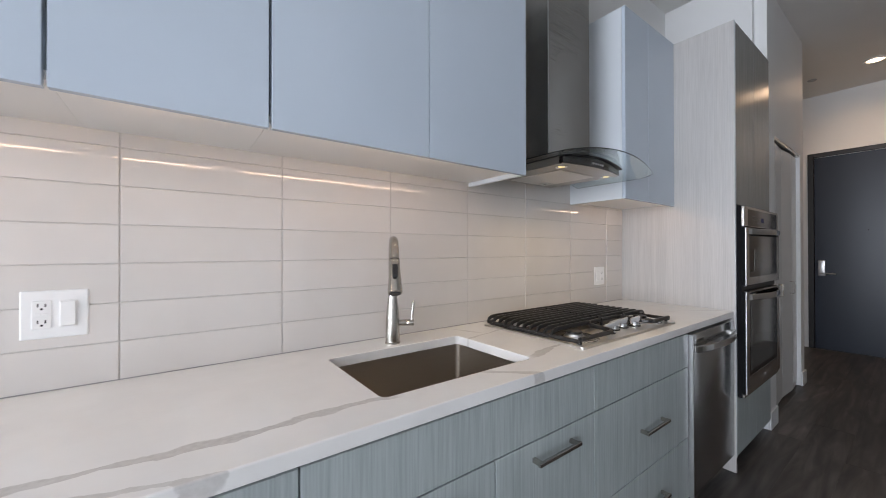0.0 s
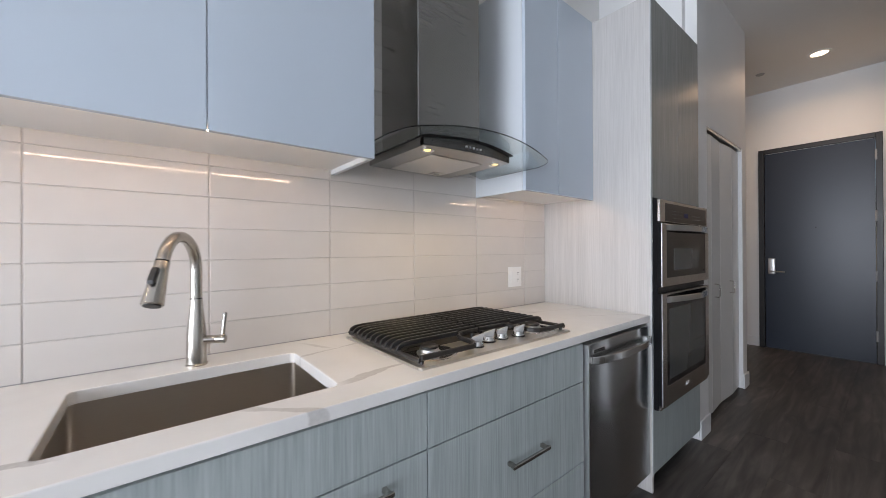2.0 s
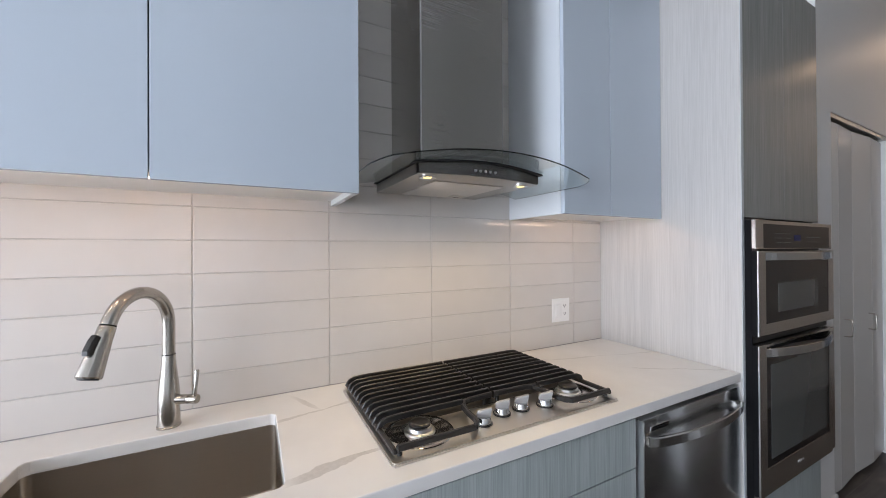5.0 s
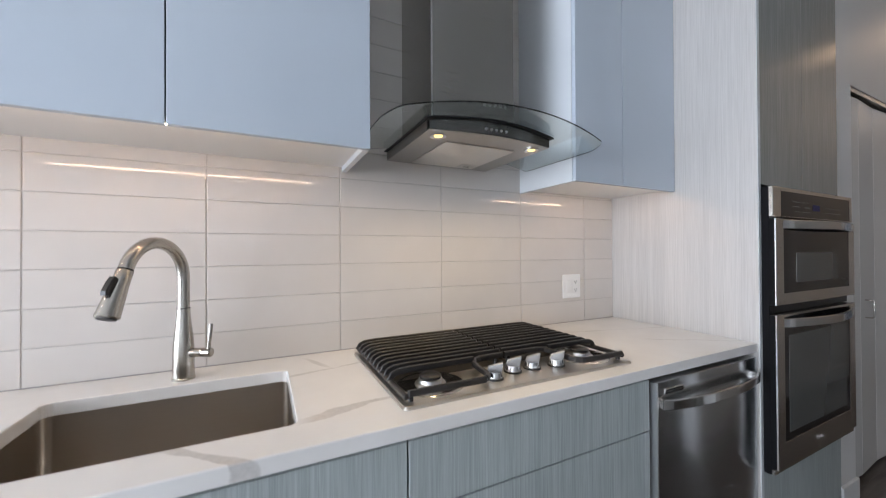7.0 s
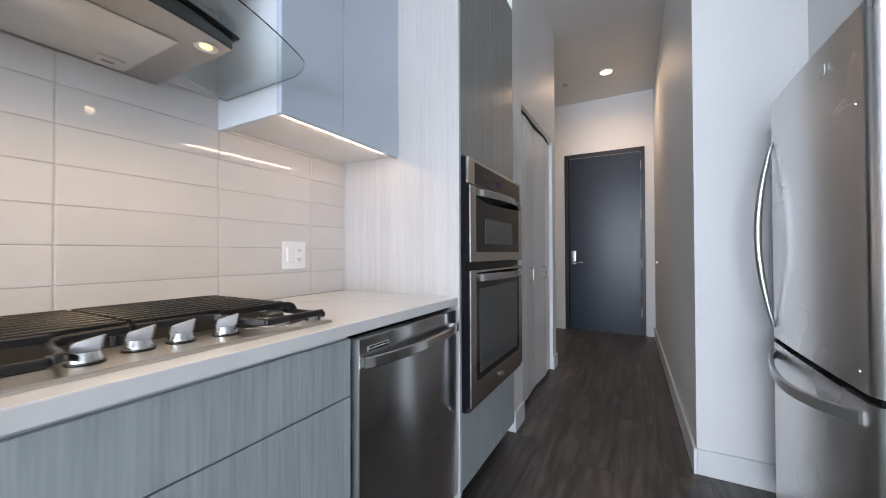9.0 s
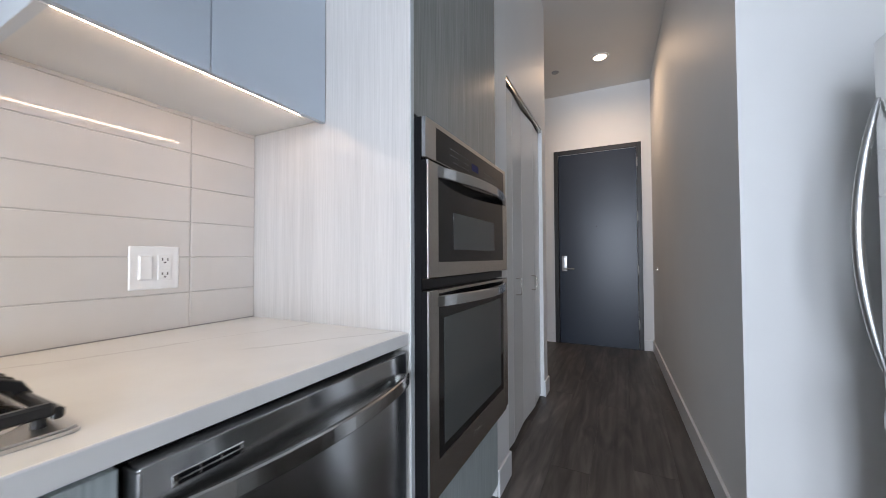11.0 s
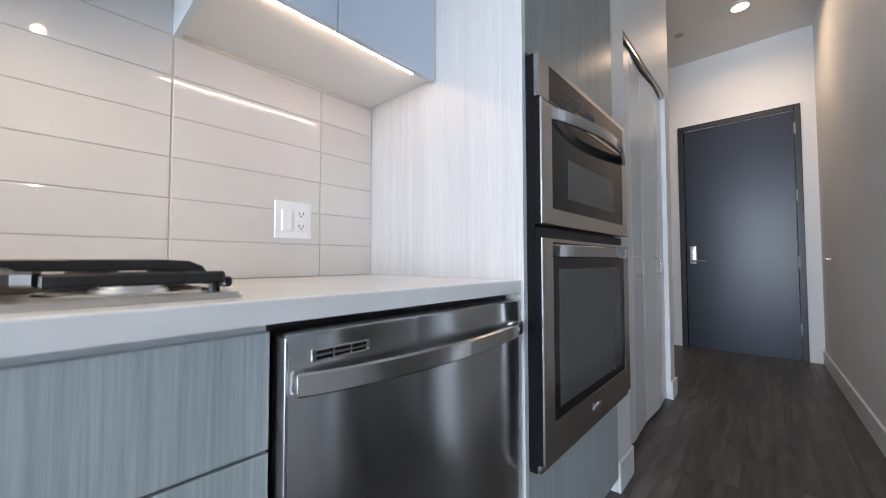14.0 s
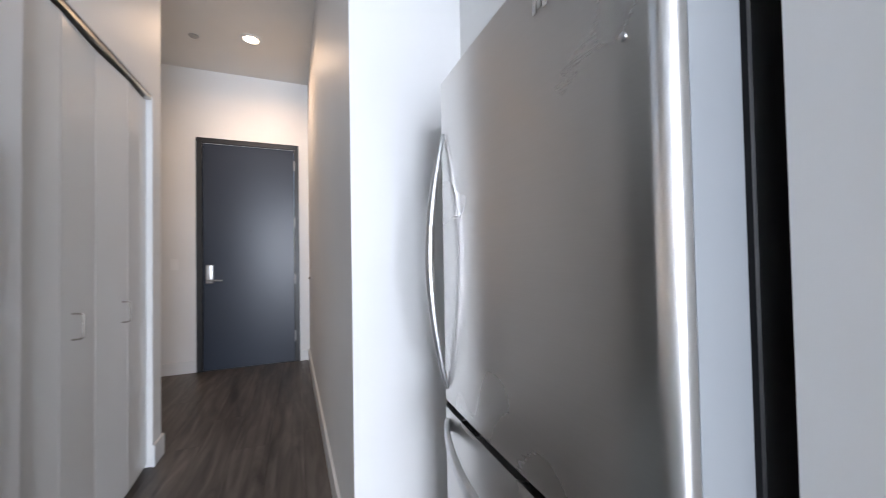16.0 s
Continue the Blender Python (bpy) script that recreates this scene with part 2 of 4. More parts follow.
def make_plank():
    m = material("dark_wood_plank", (0.05, 0.045, 0.042), 0.42)
    nt, b = nodes(m)
    info = nt.nodes.new("ShaderNodeObjectInfo")
    sh = nt.nodes.new("ShaderNodeVectorMath")
    sh.operation = "MULTIPLY_ADD"
    geo = nt.nodes.new("ShaderNodeNewGeometry")
    cmb = nt.nodes.new("ShaderNodeCombineXYZ")
    mul = nt.nodes.new("ShaderNodeMath")
    mul.operation = "MULTIPLY"
    mul.inputs[1].default_value = 37.0
    nt.links.new(info.outputs["Random"], mul.inputs[0])
    for i in range(3):
        nt.links.new(mul.outputs[0], cmb.inputs[i])
    sh.inputs[1].default_value = (1.5, 11.0, 1.0)
    nt.links.new(geo.outputs["Position"], sh.inputs[0])
    nt.links.new(cmb.outputs[0], sh.inputs[2])
    n = nt.nodes.new("ShaderNodeTexNoise")
    n.inputs["Scale"].default_value, n.inputs["Detail"].default_value, n.inputs["Distortion"].default_value = 1.0, 7.0, 1.6
    nt.links.new(sh.outputs[0], n.inputs[0])
    c = ramp(nt, n.outputs[0], [(0.3, (0.040, 0.037, 0.036)), (0.5, (0.092, 0.083, 0.079)), (0.75, (0.165, 0.15, 0.143))])
    wave = nt.nodes.new("ShaderNodeTexWave")
    wave.wave_type, wave.bands_direction = "BANDS", "Y"
    wave.inputs["Scale"].default_value, wave.inputs["Distortion"].default_value = 0.42, 9.0
    wave.inputs["Detail"].default_value, wave.inputs["Detail Scale"].default_value = 3.0, 0.9
    nt.links.new(sh.outputs[0], wave.inputs[0])
    fig = ramp(nt, wave.outputs[0], [(0.0, (0.74, 0.73, 0.72)), (0.35, (1.0, 1.0, 1.0)), (1.0, (1.06, 1.05, 1.04))])
    t = ramp(nt, info.outputs["Random"], [(0.0, (0.88, 0.88, 0.88)), (1.0, (1.08, 1.07, 1.06))])
    blot = noise_tex(nt, (1.2, 4.0, 1.0), 1.3, 4)
    bl = ramp(nt, blot.outputs[0], [(0.3, (0.72, 0.72, 0.72)), (0.7, (1.15, 1.14, 1.12))])
    c3 = mix(nt, mix(nt, c.outputs[0], fig.outputs[0], 0.8, "MULTIPLY"), bl.outputs[0], 1.0, "MULTIPLY")
    nt.links.new(mix(nt, c3, t.outputs[0], 1.0, "MULTIPLY"), b.inputs["Base Color"])
    nt.links.new(spread(nt, n.outputs[0], 0.34, 0.5), b.inputs["Roughness"])
    bump(m, n.outputs[0], 0.25, 0.0008)
    return m


PLANK = make_plank()

# ---- building helpers ----
ORG = {}


def thing(name, at, label, category, group="", kind=""):
    ob = new(name)
    ob.empty_display_size = 0.1
    ob.location = at
    ORG[ob] = Vector(at)
    return tagged(ob, label, category, group, kind)


def finish(bm, name, mat, smooth=False):
    me = bpy.data.meshes.new(name)
    bmesh.ops.recalc_face_normals(bm, faces=bm.faces)
    bm.to_mesh(me)
    bm.free()
    me.materials.append(mat)
    for p in me.polygons:
        p.use_smooth = smooth
    if smooth:
        me.set_sharp_from_angle(angle=radians(40))
    return me


def part(name, bm, mat, parent, label="", smooth=False):
    """One mesh, given in world places, under a thing or a part."""
    o = ORG[parent]
    bm.transform(Matrix.Translation(-o))
    ob = new(name, finish(bm, name, mat, smooth))
    ob.parent = parent
    ORG[ob] = o
    if label:
        tagged(ob, label)
    return ob


def solid(name, bm, mat, label="", category="", group="", kind="structure", smooth=False):
    ob = new(name, finish(bm, name, mat, smooth))
    ORG[ob] = Vector((0, 0, 0))
    return tagged(ob, label, category, group, kind)


def box(x0, x1, y0, y1, z0, z1, bev=0.0, seg=1, bm=None):
    tmp = bmesh.new()
    bmesh.ops.create_cube(tmp, size=1)
    tmp.transform(Matrix.Translation(((x0 + x1) / 2, (y0 + y1) / 2, (z0 + z1) / 2)) @ Matrix.Diagonal((abs(x1 - x0), abs(y1 - y0), abs(z1 - z0), 1)))
    if bev:
        bmesh.ops.bevel(tmp, geom=tmp.edges[:], offset=bev, segments=seg, affect="EDGES", profile=0.5)
    if bm is None:
        return tmp
    me = bpy.data.meshes.new("tmp")
    tmp.to_mesh(me)
    tmp.free()
    bm.from_mesh(me)
    bpy.data.meshes.remove(me)
    return bm


def rod(p, q, r, r2=None, n=20, bm=None):
    bm = bm or bmesh.new()
    p, q = Vector(p), Vector(q)
    m = Matrix.Translation((p + q) / 2) @ (q - p).to_track_quat("Z", "Y").to_matrix().to_4x4()
    bmesh.ops.create_cone(bm, cap_ends=True, segments=n, radius1=r, radius2=r if r2 is None else r2, depth=(q - p).length, matrix=m)
    return bm


def lathe(profile, at, n=32, bm=None, turn=None):
    """Rings of (radius, height), about z, turned by a matrix and set at a place."""
    bm = bm or bmesh.new()
    m = Matrix.Translation(at) @ (turn or Matrix.Identity(4))
    rings = [[bm.verts.new(m @ Vector((r * math.cos(2 * math.pi * i / n), r * math.sin(2 * math.pi * i / n), h))) for i in range(n)] for r, h in profile]
    for a, b in zip(rings, rings[1:]):
        for i in range(n):
            bm.faces.new((a[i], a[(i + 1) % n], b[(i + 1) % n], b[i]))
    bm.faces.new(rings[0]), bm.faces.new(rings[-1])
    return bm


def tube(points, radii, n=18, bm=None):
    """A round tube along points."""
    bm = bm or bmesh.new()
    pts = [Vector(p) for p in points]
    if not isinstance(radii, (list, tuple)):
        radii = [radii] * len(pts)
    rings, up = [], None
    for i, p in enumerate(pts):
        d = (pts[min(i + 1, len(pts) - 1)] - pts[max(i - 1, 0)]).normalized()
        if up is None:
            up = d.orthogonal().normalized()
        up = (up - d * up.dot(d)).normalized()
        side = d.cross(up)
        rings.append([bm.verts.new(p + (up * math.cos(2 * math.pi * k / n) + side * math.sin(2 * math.pi * k / n)) * radii[i]) for k in range(n)])
    for a, b in zip(rings, rings[1:]):
        for i in range(n):
            bm.faces.new((a[i], a[(i + 1) % n], b[(i + 1) % n], b[i]))
    bm.faces.new(rings[0]), bm.faces.new(rings[-1])
    return bm


def band(points, w, d, side, bm=None):
    """A bar with eased edges along points: w across the side direction, d across the other."""
    bm = bm or bmesh.new()
    pts = [Vector(p) for p in points]
    side = Vector(side)
    c = min(w, d) * 0.22
    a, b = w / 2, d / 2
    ring0 = ((-a, -b + c), (-a + c, -b), (a - c, -b), (a, -b + c), (a, b - c), (a - c, b), (-a + c, b), (-a, b - c))
    rings = []
    for i, p in enumerate(pts):
        t = (pts[min(i + 1, len(pts) - 1)] - pts[max(i - 1, 0)]).normalized()
        o = t.cross(side).normalized()
        rings.append([bm.verts.new(p + side * u + o * v) for u, v in ring0])
    for r0, r1 in zip(rings, rings[1:]):
        for i in range(8):
            bm.faces.new((r0[i], r0[(i + 1) % 8], r1[(i + 1) % 8], r1[i]))
    bm.faces.new(rings[0]), bm.faces.new(rings[-1])
    return bm


def prism(outline, z0, z1, bm=None):
    """An upright prism over a plan outline."""
    bm = bm or bmesh.new()
    lo = [bm.verts.new((x, y, z0)) for x, y in outline]
    hi = [bm.verts.new((x, y, z1)) for x, y in outline]
    n = len(outline)
    for i in range(n):
        bm.faces.new((lo[i], lo[(i + 1) % n], hi[(i + 1) % n], hi[i]))
    bm.faces.new(lo), bm.faces.new(hi)
    return bm


def rounded(x0, x1, y0, y1, r, n=6):
    out = []
    for cx, cy, a in ((x1 - r, y1 - r, 0), (x0 + r, y1 - r, 90), (x0 + r, y0 + r, 180), (x1 - r, y0 + r, 270)):
        for i in range(n + 1):
            t = radians(a + 90 * i / n)
            out.append((cx + r * math.cos(t), cy + r * math.sin(t)))
    return out


# ---- plan ----
CX = 2.27             # corner of the corridor wall
RW = -1.485           # corridor wall at its far end


def rw(x):
    """The corridor wall stands slightly out of square."""
    return RW - 0.07 * (XE - x) / (XE - CX)


NW = -1.985           # wall beside the refrigerator
XE = 5.52             # end wall
CF = -0.59            # closet wall face
WY0, WY1 = -4.8, 0.9  # the window band
TOPZ = 0.914
P, R = 0.4089, 0.1041
PX0, PX1 = 1.437, 1.456    # tall end panel
TALL1 = 2.182
YFRONT = -0.63

solid("floor", box(WX - 0.3, XE + 0.2, -5.0, 3.2, -0.12, -0.006), CARCASS, "dark underlay below the plank floor", "floor")
solid("ceiling", box(WX - 0.3, XE + 0.2, -5.0, 3.2, CEIL, CEIL + 0.12), CEILING, "plain pale painted plaster ceiling", "ceiling")
solid("wall_kitchen", box(-2.65, 2.185, 0.006, 0.16, 0, CEIL), WALL, "white painted wall behind the kitchen units", "wall")


for _n, _b in (("wall_closet_1", box(2.185, 2.245, -0.56, 0.16, 0, CEIL, bm=box(2.245, 2.43, -0.628, 0.16, 0, CEIL))), ("wall_closet_2", box(3.565, 3.70, CF, 0.16, 0, CEIL)),
               ("wall_closet_3", box(2.43, 3.565, CF, -0.46, 2.15, CEIL)), ("wall_closet_4", box(2.43, 3.565, 0.04, 0.16, 0, CEIL))):
    solid(_n, _b, WALL, "white painted wall round the bifold closet", "wall")
solid("wall_return", box(-2.65, -2.5, 0.16, 3.05, 0, CEIL), WALL, "white painted return wall", "wall")
solid("wall_living_far", box(WX - 0.3, -2.5, 3.05, 3.2, 0, CEIL), WALL, "white painted living room wall", "wall")
solid("wall_alcove", box(3.70, XE, 0.9, 1.05, 0, CEIL), WALL, "white painted wall of the entry alcove", "wall")
_b = box(XE, XE + 0.15, RW - 0.1, -1.33, 0, CEIL)
box(XE, XE + 0.15, -0.42, 1.05, 0, CEIL, bm=_b)
box(XE, XE + 0.15, -1.33, -0.42, 2.44, CEIL, bm=_b)
solid("wall_entry", _b, WALL, "white painted end wall round the entry door", "wall")
solid("wall_corridor", prism([(CX, -2.7), (XE, -2.7), (XE, rw(XE)), (CX, rw(CX))], 0, CEIL), WALL, "white painted corridor wall", "wall")


for _n, _b in (("wall_niche_1", box(-0.2, 1.238, -2.7, -1.935, 0, CEIL)), ("wall_niche_2", box(1.238, CX, -2.7, -2.58, 0, CEIL)),
               ("wall_niche_3", box(1.238, CX, -2.58, NW, 1.83, CEIL))):
    solid(_n, _b, WALL, "white painted wall round the refrigerator niche", "wall")
solid("wall_living_side", box(-0.35, -0.2, -5.0, -2.5, 0, CEIL), WALL, "white painted living room wall", "wall")
solid("wall_living_back", box(WX - 0.3, -0.2, -5.0, -4.85, 0, CEIL), WALL, "white painted living room wall", "wall")
_b = box(WX - 0.15, WX, -5.0, WY0, 0, CEIL)
box(WX - 0.15, WX, WY1, 3.05, 0, CEIL, bm=_b)
box(WX - 0.15, WX, WY0, WY1, 0, 0.12, bm=_b)
box(WX - 0.15, WX, WY0, WY1, 3.1, CEIL, bm=_b)
solid("wall_window", _b, WALL, "white painted wall round the tall windows", "wall")


def window():
    w = thing("window_1", (WX - 0.08, -1.95, 0.12), "tall window band with dark metal frames", "window", kind="structure")
    step = (WY1 - WY0) / 6
    for i in range(7):
        y = WY0 + step * i
        part("window_frame", box(WX - 0.11, WX - 0.005, max(y - 0.035, WY0), min(y + 0.035, WY1), 0.12, 3.1, 0.004), FRAMEPAINT, w)
    for i in range(6):
        y = WY0 + step * i
        g = part("pane", box(WX - 0.08, WX - 0.07, y + 0.032, y + step - 0.032, 0.13, 3.09), PANE, w)
        g.visible_shadow = False


window()


def baseboards():
    h, d = 0.125, 0.014
    for bm in (prism([(CX - d, rw(CX) + 0.0005), (XE - d, RW + 0.0005), (XE - d, RW + d), (CX - d, rw(CX) + d)], 0, h), box(CX - d, CX - 0.0005, -2.5, rw(CX), 0, h, 0.003),
               box(-0.2, 1.238, -1.9345, -1.935 + d, 0, h, 0.003),
               box(2.245 - d, 2.43, -0.628 - d, -0.6285, 0, h, 0.003), box(2.245 - d, 2.2445, -0.6275, -0.561, 0, h, 0.003), box(3.565 - d, 3.70 + d, CF - d, CF - 0.0005, 0, h, 0.003),
               box(3.7005, 3.70 + d, CF, 0.9, 0, h, 0.003), box(XE - d, XE - 0.0005, -0.364, 0.9, 0, h, 0.003),
               box(XE - d, XE - 0.0005, RW + d, -1.382, 0, h, 0.003)):
        solid("baseboard", bm, TRIM, "white painted flat baseboard", "baseboard")


baseboards()


# ---- kitchen run ----
def shaker_free_front(name, x0, x1, z0, z1, parent, mat, y=YFRONT, th=0.019, label=""):
    return part(name, box(x0 + 0.002, x1 - 0.002, y, y + th, z0 + 0.002, z1 - 0.002, 0.0012), mat, parent, label)


def bar_pull(x, z, parent, length=0.2, y=YFRONT):
    bm = box(x - length / 2, x + length / 2, y - 0.034, y - 0.024, z - 0.006, z + 0.006, 0.0015)
    for s in (-1, 1):
        box(x + s * (length / 2 - 0.012) - 0.006, x + s * (length / 2 - 0.012) + 0.006, y - 0.026, y + 0.001, z - 0.006, z + 0.006, bm=bm)
    return part("handle", bm, NICKEL, parent, "brushed nickel bar handle")


def base_unit(x0, x1, label, fronts, handles):
    u = thing("base_cabinet", ((x0 + x1) / 2, -0.3, 0), label, "cabinet", "kitchen base cabinets")
    part("body", box(x0 + 0.001, x1 - 0.001, -0.605, -0.01, 0.1, 0.66 if "sink base" in label else 0.872), CARCASS, u)
    part("toe_kick", box(x0 + 0.001, x1 - 0.001, -0.56, -0.545, 0.0, 0.1), BASEWOOD, u)
    part("top_rail", box(x0 + 0.003, x1 - 0.003, -0.618, -0.606, 0.84, 0.8805), EDGE, u)
    for kind, a, b, c, d in fronts:
        f = shaker_free_front(kind, a, b, c, d, u, BASEWOOD)
        for hx, hz in handles:
            if a < hx < b and c < hz < d:
                bar_pull(hx, hz, f)
    return u


base_unit(-2.2, -0.928, "grey wood-grain base cabinet beside the sink unit", [("drawer", -2.2, -1.56, 0.716, 0.872), ("drawer", -1.56, -0.928, 0.716, 0.872), ("door", -2.2, -1.56, 0.1, 0.716), ("door", -1.56, -0.928, 0.1, 0.716)], [(-1.24, 0.665), (-1.88, 0.665)])
base_unit(-0.928, 0.023, "grey wood-grain sink base cabinet with two doors", [("false_front", -0.928, 0.023, 0.716, 0.872), ("door", -0.928, -0.44, 0.1, 0.716), ("door", -0.44, 0.023, 0.1, 0.716)], [(-0.68, 0.665), (-0.2, 0.665)])
base_unit(0.023, 0.814, "grey wood-grain drawer cabinet below the cooktop", [("drawer", 0.023, 0.814, 0.716, 0.872), ("drawer", 0.023, 0.814, 0.39, 0.716), ("drawer", 0.023, 0.814, 0.1, 0.39)], [(0.44, 0.556), (0.44, 0.25)])


SX0, SX1, SY0, SY1 = -0.716, -0.186, -0.537, -0.157


def worktop():
    bm = bmesh.new()
    z0, z1, x0, x1, y0, y1 = 0.882, TOPZ, -2.22, PX0 - 0.0005, -0.643, 0.004
    hole = rounded(SX0, SX1, SY0, SY1, 0.018, 5)
    n = len(hole)
    for z in (z0, z1):
        ring = [bm.verts.new((x, y, z)) for x, y in hole]
        c = [bm.verts.new((x, y, z)) for x, y in ((x1, y1), (x0, y1), (x0, y0), (x1, y0))]
        q = n // 4
        for k in range(4):
            for i in range(k * q, k * q + q - 1):
                bm.faces.new((c[k], ring[i], ring[i + 1]))
            a, b = ring[k * q + q - 1], ring[(k * q + q) % n]
            bm.faces.new((c[k], a, b, c[(k + 1) % 4]))
        (lo := (ring, c)) if z == z0 else (hi := (ring, c))
    for a, b in zip(lo, hi):
        for i in range(len(a)):
            bm.faces.new((a[i], a[(i + 1) % len(a)], b[(i + 1) % len(a)], b[i]))
    bmesh.ops.recalc_face_normals(bm, faces=bm.faces)
    edges = [e for e in bm.edges if e.calc_length() > 0 and all(v.co.z > TOPZ - 0.001 for v in e.verts) and len(e.link_faces) == 2 and abs(e.calc_face_angle(0)) > 1.0]
    bmesh.ops.bevel(bm, geom=edges, offset=0.003, segments=2, affect="EDGES", profile=0.5)
    part("worktop_slab", bm, QUARTZ, wt)


wt = thing("worktop", (-0.4, -0.32, 0.882), "white quartz worktop with soft grey veins", "worktop")
worktop()


def sink():
    s = thing("sink", (-0.45, -0.35, 0.68), "undermount brushed steel sink in the worktop", "sink")
    bm = bmesh.new()
    e = 0.004
    steps = ((-0.02, -0.02, 0.03, 0.8815), (-e, -e, 0.02, 0.8815), (-e, -e, 0.02, 0.70), (-0.001, -0.001, 0.022, 0.6905), (0.010, 0.010, 0.018, 0.6865), (0.12, 0.1, 0.02, 0.684))
    shells = []
    for grow, drop in ((0.0, 0.0), (0.0015, 0.0015)):
        rings = [[bm.verts.new((x, y, z - drop)) for x, y in rounded(SX0 + dx - grow, SX1 - dx + grow, SY0 + dy - grow, SY1 - dy + grow, r + grow, 6)] for dx, dy, r, z in steps]
        for a, b in zip(rings, rings[1:]):
            for i in range(len(a)):
                bm.faces.new((a[i], a[(i + 1) % len(a)], b[(i + 1) % len(a)], b[i]))
        bm.faces.new(rings[-1])
        shells.append(rings[0])
    for i in range(len(shells[0])):
        bm.faces.new((shells[0][i], shells[0][(i + 1) % len(shells[0])], shells[1][(i + 1) % len(shells[0])], shells[1][i]))
    part("bowl", bm, SINKSTEEL, s, smooth=True)
    part("drain", lathe([(0.045, 0.0), (0.045, 0.003), (0.036, 0.003), (0.03, -0.001), (0.008, -0.001)], (-0.45, -0.33, 0.6862)), CHROME, s, "chrome drain", True)


sink()


def faucet():
    bx, by = -0.452, -0.102
    f = thing("faucet", (bx, by, TOPZ), "brushed nickel pull-down kitchen faucet behind the sink", "faucet")
    d = Vector((-0.45, -0.893, 0))
    s = Vector((0.893, -0.45, 0))
    o = Vector((bx, by, 0))
    part("body", lathe([(0.0285, 0), (0.0285, 0.004), (0.0265, 0.006), (0.0255, 0.09), (0.0225, 0.125), (0.0175, 0.17), (0.0158, 0.2)], (bx, by, TOPZ)), NICKEL, f, smooth=True)
    pts = [o + Vector((0, 0, 1.105 + 0.095 * i / 3)) for i in range(4)]
    rad = 0.0955
    for i in range(1, 17):
        a = radians(180 - 161 * i / 16)
        pts.append(o + d * (rad + rad * math.cos(a)) + Vector((0, 0, 1.2 + rad * math.sin(a))))
    neck = part("neck", tube(pts, 0.0152, 24), NICKEL, f, smooth=True)
    part("seam_ring", tube([o + Vector((0, 0, 1.1125)), o + Vector((0, 0, 1.1145))], 0.0163, 24), SLOT, neck, "dark seam ring")
    e = pts[-1]
    t = (pts[-1] - pts[-2]).normalized()
    sp = part("spray_head", tube([e + t * 0.002, e + t * 0.004, e + t * 0.03, e + t * 0.085, e + t * 0.112, e + t * 0.115], [0.0152, 0.0168, 0.0172, 0.0215, 0.0235, 0.0212], 24), NICKEL, f, smooth=True)
    part("seam_ring", tube([e - t * 0.0005, e + t * 0.0022], 0.0156, 24), SLOT, neck, "dark seam ring")
    out = d * t.z * -1 + Vector((0, 0, 1)) * d.dot(t)
    q = e + t * 0.028 + out * 0.019
    part("button", band([q, q + t * 0.012 + out * 0.004, q + t * 0.034 + out * 0.007, q + t * 0.04 + out * 0.004], 0.017, 0.013, s), BLACK, sp, "black spray button")
    part("nozzle", tube([e + t * 0.1145, e + t * 0.1175], 0.018, 20), BLACK, sp)
    h = o + Vector((0, 0, 0.988))
    lev = part("lever_base", tube([h + s * 0.018, h + s * 0.05, h + s * 0.052, h + s * 0.054, h + s * 0.078, h + s * 0.08], [0.0125, 0.0125, 0.0112, 0.0128, 0.0128, 0.011], 20), NICKEL, f, smooth=True)
    k = h + s * 0.07
    part("lever", tube([k, k + Vector((0, 0, 0.03)) + s * 0.003, k + Vector((0, 0, 0.078)) + s * 0.008, k + Vector((0, 0, 0.081)) + s * 0.008], [0.006, 0.005, 0.0058, 0.004], 12), NICKEL, lev, smooth=True)


faucet()


